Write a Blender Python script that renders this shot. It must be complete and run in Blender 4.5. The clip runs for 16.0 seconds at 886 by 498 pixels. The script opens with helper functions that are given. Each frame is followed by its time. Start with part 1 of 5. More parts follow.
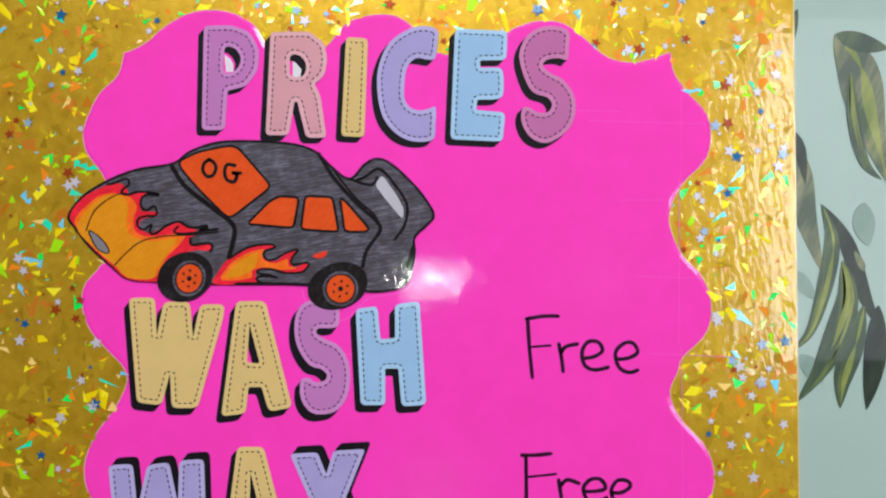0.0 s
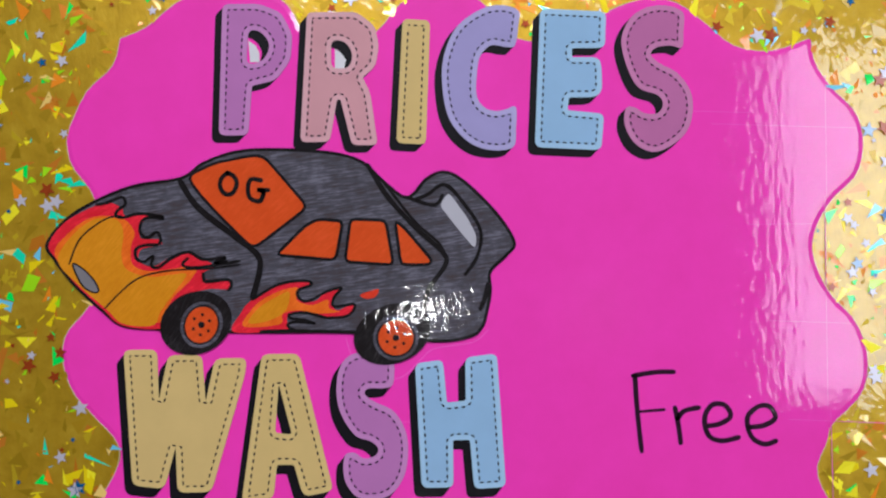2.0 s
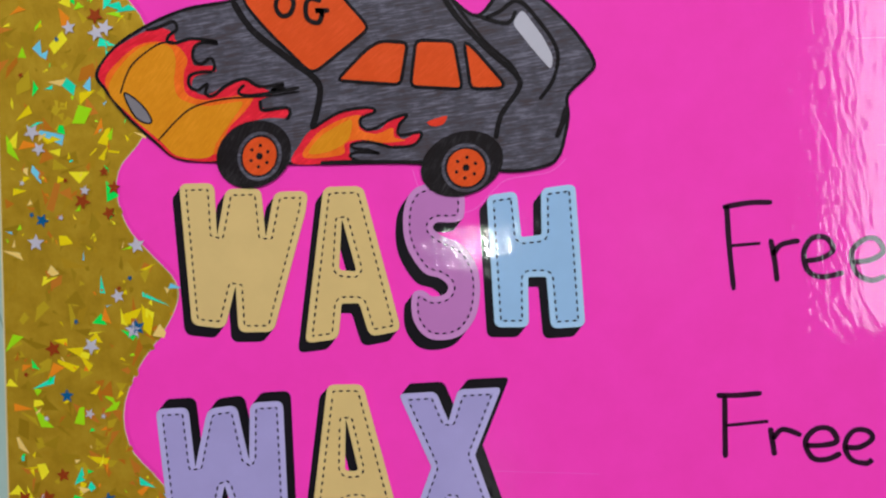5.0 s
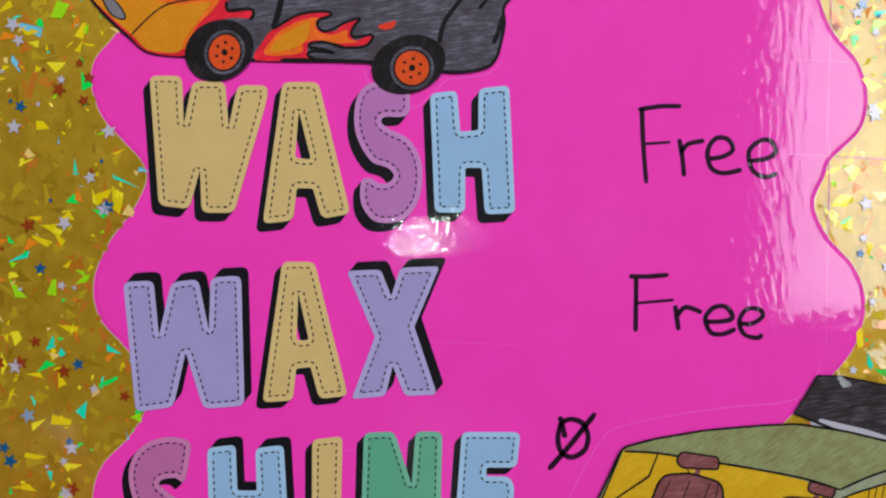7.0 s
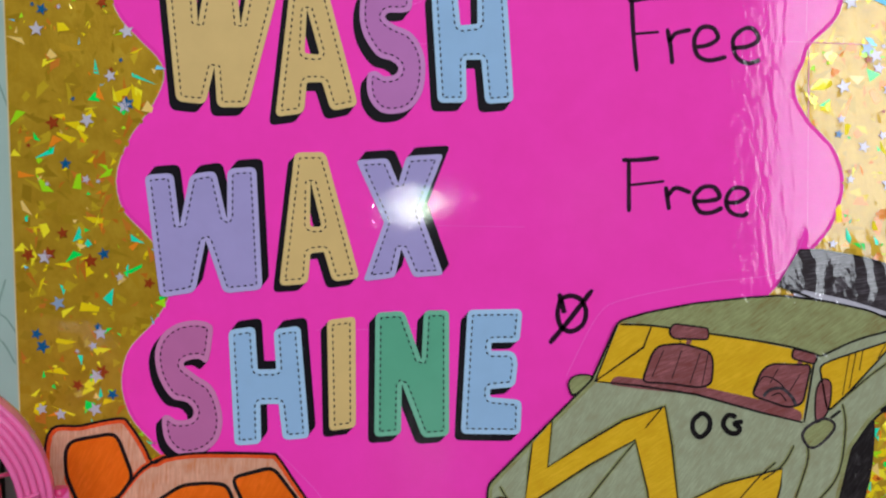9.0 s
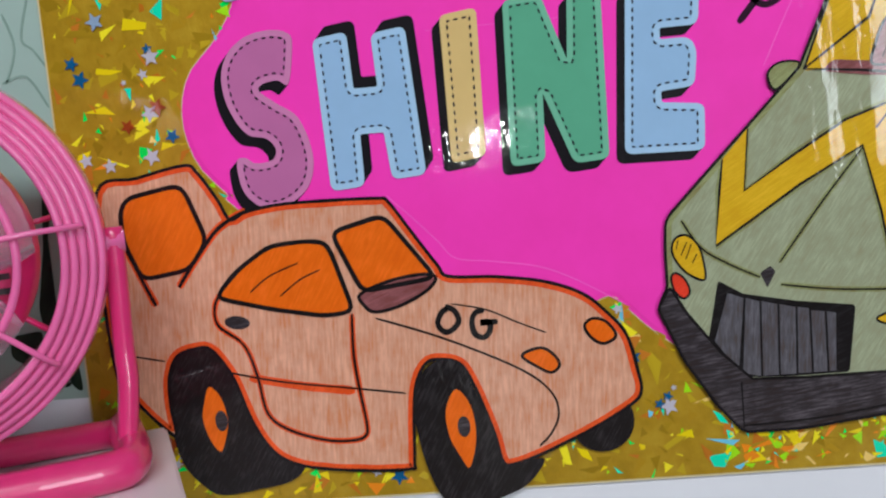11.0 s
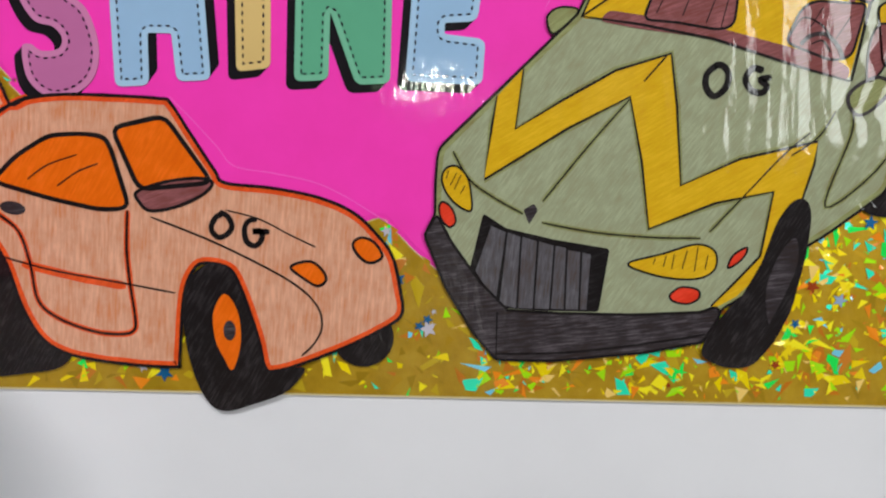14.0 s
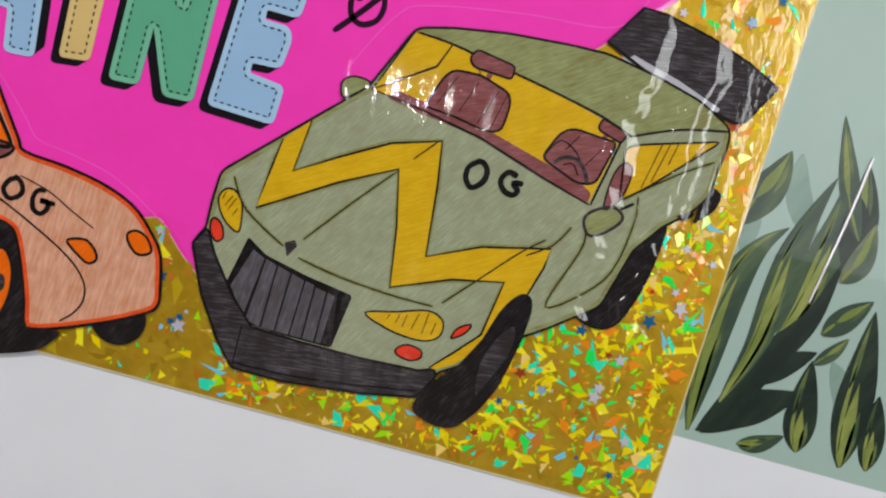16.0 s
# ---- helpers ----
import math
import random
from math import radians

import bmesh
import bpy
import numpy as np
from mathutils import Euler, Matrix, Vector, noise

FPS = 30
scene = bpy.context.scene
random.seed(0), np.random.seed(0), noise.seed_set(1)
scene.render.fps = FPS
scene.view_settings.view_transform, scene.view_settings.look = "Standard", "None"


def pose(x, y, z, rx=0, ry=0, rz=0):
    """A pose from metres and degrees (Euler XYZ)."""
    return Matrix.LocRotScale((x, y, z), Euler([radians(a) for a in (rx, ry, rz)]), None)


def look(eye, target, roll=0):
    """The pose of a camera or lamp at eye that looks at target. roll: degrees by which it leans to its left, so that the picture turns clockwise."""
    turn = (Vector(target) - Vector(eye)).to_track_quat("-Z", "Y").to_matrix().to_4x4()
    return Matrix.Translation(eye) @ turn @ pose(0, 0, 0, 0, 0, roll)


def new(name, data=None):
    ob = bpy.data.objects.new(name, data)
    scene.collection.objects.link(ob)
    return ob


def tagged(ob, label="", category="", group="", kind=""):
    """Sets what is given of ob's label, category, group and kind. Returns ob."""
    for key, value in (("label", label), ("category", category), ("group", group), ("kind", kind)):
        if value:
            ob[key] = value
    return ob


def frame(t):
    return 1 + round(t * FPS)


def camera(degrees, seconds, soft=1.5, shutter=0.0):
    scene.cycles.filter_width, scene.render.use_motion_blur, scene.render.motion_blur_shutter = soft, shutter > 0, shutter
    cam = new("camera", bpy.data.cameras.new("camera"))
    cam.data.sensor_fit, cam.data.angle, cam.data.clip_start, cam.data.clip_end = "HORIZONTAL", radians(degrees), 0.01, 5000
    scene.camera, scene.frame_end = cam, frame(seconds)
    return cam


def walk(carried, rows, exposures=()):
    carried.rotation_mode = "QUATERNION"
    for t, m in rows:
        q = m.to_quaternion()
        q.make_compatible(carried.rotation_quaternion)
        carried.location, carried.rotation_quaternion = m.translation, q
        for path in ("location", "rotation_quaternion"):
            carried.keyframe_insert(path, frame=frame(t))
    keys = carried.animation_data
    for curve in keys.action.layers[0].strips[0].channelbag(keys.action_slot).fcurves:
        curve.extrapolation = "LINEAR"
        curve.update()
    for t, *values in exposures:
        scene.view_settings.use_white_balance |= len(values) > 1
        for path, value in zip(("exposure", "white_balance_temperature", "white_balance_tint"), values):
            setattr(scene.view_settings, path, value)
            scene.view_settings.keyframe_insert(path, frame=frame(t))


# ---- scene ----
cam = camera(52.0, 16.0, 2.2)
PATH = [
    (0, (0.221, -0.623, 1.229), (0.203, 1.377, 1.244), -0.5),
    (0.5, (0.214, -0.571, 1.227), (0.281, 1.428, 1.206), -1.0),
    (1, (0.19, -0.515, 1.229), (0.237, 1.483, 1.307), -2.3),
    (1.5, (0.178, -0.494, 1.239), (0.224, 1.503, 1.329), -1.7),
    (2, (0.168, -0.489, 1.234), (0.179, 1.509, 1.317), -0.6),
    (2.5, (0.153, -0.471, 1.215), (0.058, 1.523, 1.332), 0.1),
    (3, (0.147, -0.451, 1.209), (0.035, 1.544, 1.275), 0.3),
    (3.5, (0.148, -0.449, 1.204), (0.031, 1.547, 1.263), -0.1),
    (4, (0.147, -0.448, 1.199), (0.034, 1.549, 1.233), -0.5),
    (4.5, (0.152, -0.449, 1.189), (0.036, 1.547, 1.199), -0.9),
    (5, (0.158, -0.454, 1.176), (0.047, 1.542, 1.135), -1.0),
    (5.2, (0.164, -0.462, 1.152), (0.1, 1.537, 1.109), -0.9),
    (7.5, (0.162, -0.524, 1.107), (0.168, 1.475, 1.049), 0.2),
    (8, (0.156, -0.541, 1.085), (0.18, 1.456, 0.973), -0.4),
    (8.5, (0.157, -0.542, 1.075), (0.175, 1.455, 0.96), -0.8),
    (9, (0.155, -0.54, 1.069), (0.173, 1.457, 0.964), -0.8),
    (9.5, (0.134, -0.522, 1.024), (0.129, 1.474, 0.895), -2.3),
    (10, (0.115, -0.48, 0.959), (0.092, 1.515, 0.824), -4.3),
    (10.2, (0.113, -0.464, 0.949), (0.067, 1.531, 0.81), -4.8),
    (12.3, (0.1, -0.398, 0.926), (-0.096, 1.57, 0.626), -4.2),
    (12.5, (0.098, -0.398, 0.923), (-0.087, 1.573, 0.638), -4.2),
    (13, (0.101, -0.398, 0.925), (-0.082, 1.571, 0.623), -4.2),
    (13.5, (0.115, -0.405, 0.921), (-0.004, 1.57, 0.627), -2.8),
    (14, (0.191, -0.431, 0.92), (0.178, 1.543, 0.6), 1.1),
    (14.5, (0.263, -0.466, 0.929), (0.309, 1.514, 0.649), 7.7),
    (15, (0.281, -0.471, 0.954), (0.335, 1.499, 0.615), 12.1),
    (15.5, (0.287, -0.473, 0.964), (0.354, 1.498, 0.633), 15.1),
    (16, (0.288, -0.477, 0.96), (0.37, 1.5, 0.667), 15.9),
]
SHIFT = [(0.0, 0.36, 6400, 10), (0.6, 0.3, 6400, 10), (1.2, 0.1, 6250, 11), (2.0, 0.05, 6150, 11), (2.6, -0.07, 6150, 11), (3.2, 0.2, 6300, 11), (5.2, 0.2, 6300, 11), (7.3, 0.1, 6250, 11), (9.0, 0.1, 6200, 11), (10.0, 0.12, 5850, 10), (12.3, 0.4, 6700, 8), (14.0, 0.3, 6700, 8), (14.5, 0.22, 6700, 8), (16.0, 0.22, 6700, 9)]
walk(cam, [(t, look(eye, target, roll)) for t, eye, target, roll in PATH], SHIFT)

# ---- light ----
world = bpy.data.worlds.new("world")
scene.world = world
world.use_nodes = True
world.node_tree.nodes["Background"].inputs["Color"].default_value = (0.75, 0.85, 1.0, 1)
world.node_tree.nodes["Background"].inputs["Strength"].default_value = 0.3


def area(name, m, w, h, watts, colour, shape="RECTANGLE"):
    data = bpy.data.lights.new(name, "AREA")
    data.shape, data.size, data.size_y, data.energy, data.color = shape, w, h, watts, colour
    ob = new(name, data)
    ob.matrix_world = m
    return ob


# Added lamp: stands far back, fixed, in place of the flash beside the lens.
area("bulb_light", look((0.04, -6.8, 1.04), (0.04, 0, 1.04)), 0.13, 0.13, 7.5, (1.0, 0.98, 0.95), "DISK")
area("window_light", look((2.06, -3.26, 1.5), (2.06, 0, 1.5)), 0.96, 1.46, 39, (0.93, 0.97, 1.0))
# Added fill from high up, for general brightness; no known fixture there.
area("ceiling_light", look((0.1, -2.2, 2.42), (0.15, 0, 0.72)), 1.4, 0.5, 45, (0.98, 0.97, 1.0))

from mathutils.geometry import tessellate_polygon

# ---- materials ----
def srgb(r, g, b):
    return tuple((c / 255 / 12.92) if c < 11 else ((c / 255 + 0.055) / 1.055) ** 2.4 for c in (r, g, b)) + (1,)


def base_material(name, rough=0.5, metal=0.0):
    mat = bpy.data.materials.new(name)
    mat.use_nodes = True
    n, l = mat.node_tree.nodes, mat.node_tree.links
    b = n["Principled BSDF"]
    b.inputs["Roughness"].default_value, b.inputs["Metallic"].default_value = rough, metal
    return mat, n, l, b


def position(n, l, scale=(1, 1, 1), turn=0.0):
    g = n.new("ShaderNodeNewGeometry")
    r = n.new("ShaderNodeMapping")
    r.inputs["Rotation"].default_value = (0, radians(turn), 0)
    m = n.new("ShaderNodeMapping")
    m.inputs["Scale"].default_value = scale
    l.new(g.outputs["Position"], r.inputs["Vector"])
    l.new(r.outputs["Vector"], m.inputs["Vector"])
    return m.outputs["Vector"]


def noise_node(n, l, where, scale, detail=3.0, rough=0.5):
    t = n.new("ShaderNodeTexNoise")
    t.inputs["Scale"].default_value, t.inputs["Detail"].default_value, t.inputs["Roughness"].default_value = scale, detail, rough
    l.new(where, t.inputs["Vector"])
    return t.outputs["Fac"]


def ramp(n, l, fac, stops, constant=False):
    r = n.new("ShaderNodeValToRGB")
    r.color_ramp.interpolation = "CONSTANT" if constant else "LINEAR"
    e = r.color_ramp.elements
    while len(e) < len(stops):
        e.new(0.5)
    for k, (p, c) in enumerate(stops):
        e[k].position, e[k].color = p, c
    l.new(fac, r.inputs["Fac"])
    return r.outputs["Color"]


def bump(n, l, height, strength, distance):
    b = n.new("ShaderNodeBump")
    b.inputs["Strength"].default_value, b.inputs["Distance"].default_value = strength, distance
    l.new(height, b.inputs["Height"])
    return b.outputs["Normal"]


def math_node(n, l, op, a, b, c=None):
    m = n.new("ShaderNodeMath")
    m.operation = op
    for k, v in enumerate((a, b, c)):
        if v is None:
            continue
        if isinstance(v, (int, float)):
            m.inputs[k].default_value = v
        else:
            l.new(v, m.inputs[k])
    return m.outputs[0]


def between(n, l, value, a, b):
    m = n.new("ShaderNodeMapRange")
    m.interpolation_type = "SMOOTHSTEP"
    m.inputs["From Min"].default_value, m.inputs["From Max"].default_value = a, b
    l.new(value, m.inputs["Value"])
    return m.outputs["Result"]


def laminate(n, l, b, weight=0.8, ripple=0.00035):
    """Clear glossy film over the paper: gentle waves, fine upright ripples, and loose upright wrinkles at the lower right."""
    where = position(n, l)
    wide = noise_node(n, l, position(n, l, (1, 1, 0.55)), 26, 2)
    fine = noise_node(n, l, position(n, l, (1, 1, 0.42), 8), 300, 2, 0.5)
    xyz = n.new("ShaderNodeSeparateXYZ")
    l.new(where, xyz.inputs[0])
    x, z = xyz.outputs["X"], xyz.outputs["Z"]
    loose = math_node(n, l, "MULTIPLY", between(n, l, x, 0.17, 0.30), between(n, l, z, 1.05, 0.96))
    folds = noise_node(n, l, position(n, l, (1, 1, 0.10), 4), 52, 2, 0.5)
    height = math_node(n, l, "MULTIPLY_ADD", fine, 0.34, math_node(n, l, "MULTIPLY", wide, 0.6))
    height = math_node(n, l, "MULTIPLY_ADD", math_node(n, l, "MULTIPLY", folds, loose), 3.4, height)
    sway = math_node(n, l, "MULTIPLY_ADD", noise_node(n, l, position(n, l, (0.2, 1, 1)), 34, 2), 0.03, -0.015)
    for at_x, lean, size in ((0.382, 0.03, 3.0), (0.414, 0.02, 3.4)):
        off = math_node(n, l, "SUBTRACT", math_node(n, l, "ADD", x, sway), math_node(n, l, "MULTIPLY_ADD", z, lean, at_x - 0.96 * lean))
        ridge = between(n, l, math_node(n, l, "ABSOLUTE", off, 0.0), 0.010, 0.0015)
        height = math_node(n, l, "MULTIPLY_ADD", math_node(n, l, "MULTIPLY", ridge, between(n, l, z, 1.06, 1.0)), size, height)
    b.inputs["Coat Weight"].default_value, b.inputs["Coat Roughness"].default_value = weight, 0.05
    b.inputs["Specular IOR Level"].default_value = 0.1
    l.new(bump(n, l, height, 1.0, ripple), b.inputs["Coat Normal"])


def card(name, rgb, vary=0.04, film=True):
    """Smooth coloured card under film."""
    mat, n, l, b = base_material(name, 0.55)
    c = srgb(*rgb)
    lo, hi = [tuple(min(1, v * f) for v in c[:3]) + (1,) for f in (1 - vary, 1 + vary)]
    f = noise_node(n, l, position(n, l), 45, 6, 0.6)
    l.new(ramp(n, l, f, [(0.3, lo), (0.7, hi)]), b.inputs["Base Color"])
    if film:
        laminate(n, l, b)
    return mat


def pencil(name, rgb, light=1.5, turn=15.0, streak=1250, deep=(0.9, 0.68, 0.56), film=True):
    """Coloured pencil: thin streaks over paper, in uneven patches."""
    mat, n, l, b = base_material(name, 0.6)
    c = srgb(*rgb)
    hi = tuple(min(1, v * light + 0.008) for v in c[:3]) + (1,)
    lo = tuple(v * f for v, f in zip(c[:3], deep)) + (1,)
    s = noise_node(n, l, position(n, l, (0.09, 1, 1), turn), streak, 3, 0.65)
    p = noise_node(n, l, position(n, l), 90, 4, 0.6)
    m = n.new("ShaderNodeMath")
    m.operation = "MULTIPLY_ADD"
    m.inputs[1].default_value = 0.6
    l.new(p, m.inputs[0])
    l.new(s, m.inputs[2])
    l.new(ramp(n, l, m.outputs[0], [(0.58, lo), (0.8, c), (1.0, hi)]), b.inputs["Base Color"])
    if film:
        laminate(n, l, b)
    return mat


def foil_material():
    mat, n, l, b = base_material("gold_foil", 0.36, 0.32)
    f = noise_node(n, l, position(n, l), 60, 5, 0.65)
    l.new(ramp(n, l, f, [(0.25, srgb(166, 130, 24)), (0.5, srgb(188, 150, 34)), (0.75, srgb(202, 166, 46))]), b.inputs["Base Color"])
    crinkle = noise_node(n, l, position(n, l, (1, 1, 0.4), 8), 260, 4, 0.65)
    l.new(bump(n, l, crinkle, 0.5, 0.0005), b.inputs["Normal"])
    laminate(n, l, b, 0.9, 0.0007)
    return mat


def shard_material(name, stops, rough, metal):
    mat, n, l, b = base_material(name, rough, metal)
    g = n.new("ShaderNodeNewGeometry")
    l.new(ramp(n, l, g.outputs["Random Per Island"], [(p, srgb(*c)) for p, c in stops], True), b.inputs["Base Color"])
    laminate(n, l, b, 0.9)
    return mat


def star_material():
    mat, n, l, b = base_material("foil_star", 0.35, 0.2)
    o = n.new("ShaderNodeObjectInfo")
    l.new(ramp(n, l, o.outputs["Random"], [(0.0, srgb(205, 200, 212)), (0.5, srgb(24, 96, 146)), (0.66, srgb(160, 66, 24)), (0.92, srgb(150, 175, 205))], True), b.inputs["Base Color"])
    laminate(n, l, b, 0.5)
    return mat


M = {
    "foil": foil_material(),
    # the foil's rainbow flashes, painted as fixed bright colours
    "shard": shard_material("painted_flash", [(0.0, (246, 220, 10)), (0.26, (255, 240, 40)), (0.42, (246, 146, 30)), (0.54, (170, 236, 20)), (0.68, (30, 240, 90)), (0.78, (250, 214, 120)), (0.84, (40, 236, 190)), (0.93, (120, 210, 236))], 0.28, 0.12),
    "dull": shard_material("dull_splinter", [(0.0, (168, 134, 24)), (0.22, (208, 126, 30)), (0.38, (190, 150, 30)), (0.55, (206, 176, 34)), (0.75, (178, 144, 28)), (0.9, (214, 132, 40))], 0.36, 0.32), "star": star_material(),
    "board": card("board_edge", (215, 200, 150)), "pink": card("pink_card", (255, 62, 188), 0.05),
    "black": card("black_print", (20, 17, 23), 0.25), "white": card("white_paper", (225, 222, 228)), "stitch": card("stitch_ink", (34, 24, 42), 0.2),
    "mauve": card("mauve_card", (190, 120, 184)), "blush": card("blush_card", (214, 156, 164)), "ochre": card("ochre_card", (218, 188, 122)),
    "lavender": card("lavender_card", (166, 157, 208)), "blue": card("blue_card", (152, 190, 226)), "rose": card("rose_card", (192, 110, 164)),
    "green": card("green_card", (94, 172, 138)), "tape": card("tape_edge", (255, 104, 205)), "marker": card("marker_ink", (40, 8, 34), 0.25),
    "grey_pencil": pencil("grey_pencil", (76, 74, 84), 2.3, 8), "black_pencil": pencil("black_pencil", (50, 45, 49), 2.8, 8, 1000), "ink": pencil("black_ink", (19, 15, 17), 1.5, 20),
    "tyre_ink": pencil("tyre_ink", (25, 21, 23), 2.6, 60), "orange": pencil("orange_marker", (222, 80, 24), 1.1, 40, deep=(0.94, 0.86, 0.8)), "amber": pencil("amber_marker", (236, 106, 6), 1.1, 60, deep=(0.94, 0.86, 0.8)),
    "flame_red": pencil("flame_red", (228, 32, 54), 1.3, 30), "flame_yellow": pencil("flame_yellow", (222, 142, 14), 1.1, 50, deep=(0.94, 0.86, 0.8)), "flame_orange": pencil("flame_orange", (240, 110, 24), 1.2, 50),
    "peach": pencil("peach_pencil", (216, 160, 132), 1.18, 86, 850, (0.97, 0.68, 0.46)), "rust": pencil("rust_marker", (226, 84, 30), 1.2, 50), "brown": pencil("brown_pencil", (132, 78, 80), 1.5, 20),
    "sage": pencil("sage_pencil", (154, 161, 131), 1.2, 55, deep=(0.94, 0.86, 0.8)), "moss": pencil("moss_pencil", (140, 146, 98), 1.25, 35), "mustard": pencil("mustard_marker", (218, 174, 22), 1.1, 30, deep=(0.94, 0.86, 0.8)), "lamp_grey": card("lamp_grey", (128, 124, 130)), "silver": card("silver_grey", (188, 186, 196)),
    "red": pencil("red_marker", (226, 60, 34), 1.1, 30), "grille": pencil("grille_pencil", (84, 82, 88), 1.5, 85),
}

for nm, rgb in (("mauve", (202, 138, 196)), ("blush", (224, 172, 180)), ("ochre", (222, 194, 128)), ("lavender", (180, 172, 218)), ("blue", (168, 204, 234)), ("rose", (206, 130, 178)), ("green", (116, 188, 156))):
    M[nm + "_rim"] = card(nm + "_rim_card", rgb)

# ---- drawing in paper ----
X0, Z0, BACK = -0.096, 0.775, 0.0042  # the poster's lower left corner, on the wall


def part(name, bm, material, parent=None, label=""):
    me = bpy.data.meshes.new(name)
    bm.to_mesh(me)
    bm.free()
    me.materials.append(material)
    ob = new(name, me)
    ob.parent = parent
    return tagged(ob, label)


def thing(name, label, category, group="", kind=""):
    return tagged(new(name), label, category, group, kind)


def at(p, depth):
    return (X0 + p[0] / 1000, BACK - depth / 1000, Z0 + p[1] / 1000)


def spline(pts, closed=True, steps=6):
    """A smooth curve through the points."""
    n, out = len(pts), []
    for i in range(n if closed else n - 1):
        if closed:
            a, b, c, d = (Vector(pts[(i + k - 1) % n]) for k in range(4))
        else:
            a, b, c, d = (Vector(pts[min(max(i + k - 1, 0), n - 1)]) for k in range(4))
        for s in range(steps):
            t = s / steps
            out.append(tuple(0.5 * (2 * b + (c - a) * t + (2 * a - 5 * b + 4 * c - d) * t * t + (3 * b - a - 3 * c + d) * t ** 3)))
    return out if closed else out + [tuple(pts[-1])]


def rounded(pts, r, steps=5):
    """A polygon with its corners rounded, those that point inwards less."""
    out, n = [], len(pts)
    way = sum(pts[i - 1][0] * pts[i][1] - pts[i][0] * pts[i - 1][1] for i in range(n))
    for i in range(n):
        a, b, c = Vector(pts[i - 1]), Vector(pts[i]), Vector(pts[(i + 1) % n])
        bend = ((b - a).x * (c - b).y - (b - a).y * (c - b).x) * way
        k = r if bend > 0 else r * 0.3
        da, dc = min(k, (a - b).length * 0.48), min(k, (c - b).length * 0.48)
        p, q = b + (a - b).normalized() * da, b + (c - b).normalized() * dc
        out += [tuple((1 - t) ** 2 * p + 2 * t * (1 - t) * b + t * t * q) for t in (k / steps for k in range(steps + 1))]
    return out


def oval(c, ru, rv, turn=0, n=28):
    k, s = math.cos(radians(turn)), math.sin(radians(turn))
    return [(c[0] + ru * math.cos(a) * k - rv * math.sin(a) * s, c[1] + ru * math.cos(a) * s + rv * math.sin(a) * k) for a in (2 * math.pi * i / n for i in range(n))]


def plate(bm, outline, back, front, holes=()):
    """A flat piece of paper from depth back to front, in millimetres off the wall."""
    loops = [[Vector((*p, 0)) for p in loop] for loop in (outline, *holes)]
    flat = [p for loop in loops for p in loop]
    vf = [bm.verts.new(at(p, front)) for p in flat]
    vb = [bm.verts.new(at(p, back)) for p in flat]
    for tri in tessellate_polygon(loops):
        f = [vf[k] for k in tri]
        area2 = sum(flat[tri[k]].x * flat[tri[(k + 1) % 3]].y - flat[tri[(k + 1) % 3]].x * flat[tri[k]].y for k in range(3))
        try:
            bm.faces.new(f if area2 > 0 else f[::-1])
        except ValueError:
            pass
    k = 0
    for loop in loops:
        n = len(loop)
        for i in range(n):
            a, b = k + i, k + (i + 1) % n
            bm.faces.new((vf[a], vb[a], vb[b], vf[b]))
        k += n
    return bm


def ribbon(bm, pts, width, back, front, closed=False):
    """A drawn line of some width with round-ish ends."""
    n, rows = len(pts), []
    for i in range(n):
        p = Vector(pts[i])
        a = Vector(pts[i - 1] if (closed or i) else pts[0])
        c = Vector(pts[(i + 1) % n] if (closed or i < n - 1) else pts[-1])
        d = (c - a).normalized() if (c - a).length > 1e-6 else Vector((1, 0))
        w = width / 2 * (1.0 + 0.16 * noise.noise((p.x * 0.12, p.y * 0.12, 1.0)))
        if not closed and i in (0, n - 1):
            w *= 0.6
        o = Vector((-d.y, d.x)) * w
        rows.append([bm.verts.new(at(q, z)) for q, z in ((p + o, front), (p - o, front), (p - o, back), (p + o, back))])
    for i in range(n if closed else n - 1):
        r, s = rows[i], rows[(i + 1) % n]
        for k in (0, 1, 3):
            bm.faces.new((r[k], r[(k + 1) % 4], s[(k + 1) % 4], s[k]))
    return bm


def paper(name, outline, depth, material, parent, thick=0.25, label="", holes=()):
    return part(name, plate(bmesh.new(), outline, depth - thick, depth, holes), M[material], parent, label)


def drawn(name, pts, width, depth, material, parent, closed=False, smooth=True, label=""):
    line = spline(pts, closed) if smooth else (spline(pts, closed, 1) if closed else list(pts))
    return part(name, ribbon(bmesh.new(), line, width, depth - 0.25, depth, closed), M[material], parent, label)


def inset(outline, d):
    """The outline moved inwards, without the points that come too near an edge."""
    n = len(outline)
    pts = [Vector(p) for p in outline]
    turn = sum(pts[i].x * pts[(i + 1) % n].y - pts[(i + 1) % n].x * pts[i].y for i in range(n))
    a = np.array(outline)
    e = np.roll(a, -1, 0) - a
    out = []
    for i in range(n):
        t = pts[(i + 1) % n] - pts[i - 1]
        if t.length < 1e-6:
            continue
        t.normalize()
        q = pts[i] + Vector((-t.y, t.x)) * (d if turn > 0 else -d)
        w = np.array(q) - a
        k = np.clip((w * e).sum(1) / np.maximum((e * e).sum(1), 1e-9), 0, 1)
        if np.min(np.hypot(*(w - e * k[:, None]).T)) > 0.9 * d:
            out.append(tuple(q))
    return out


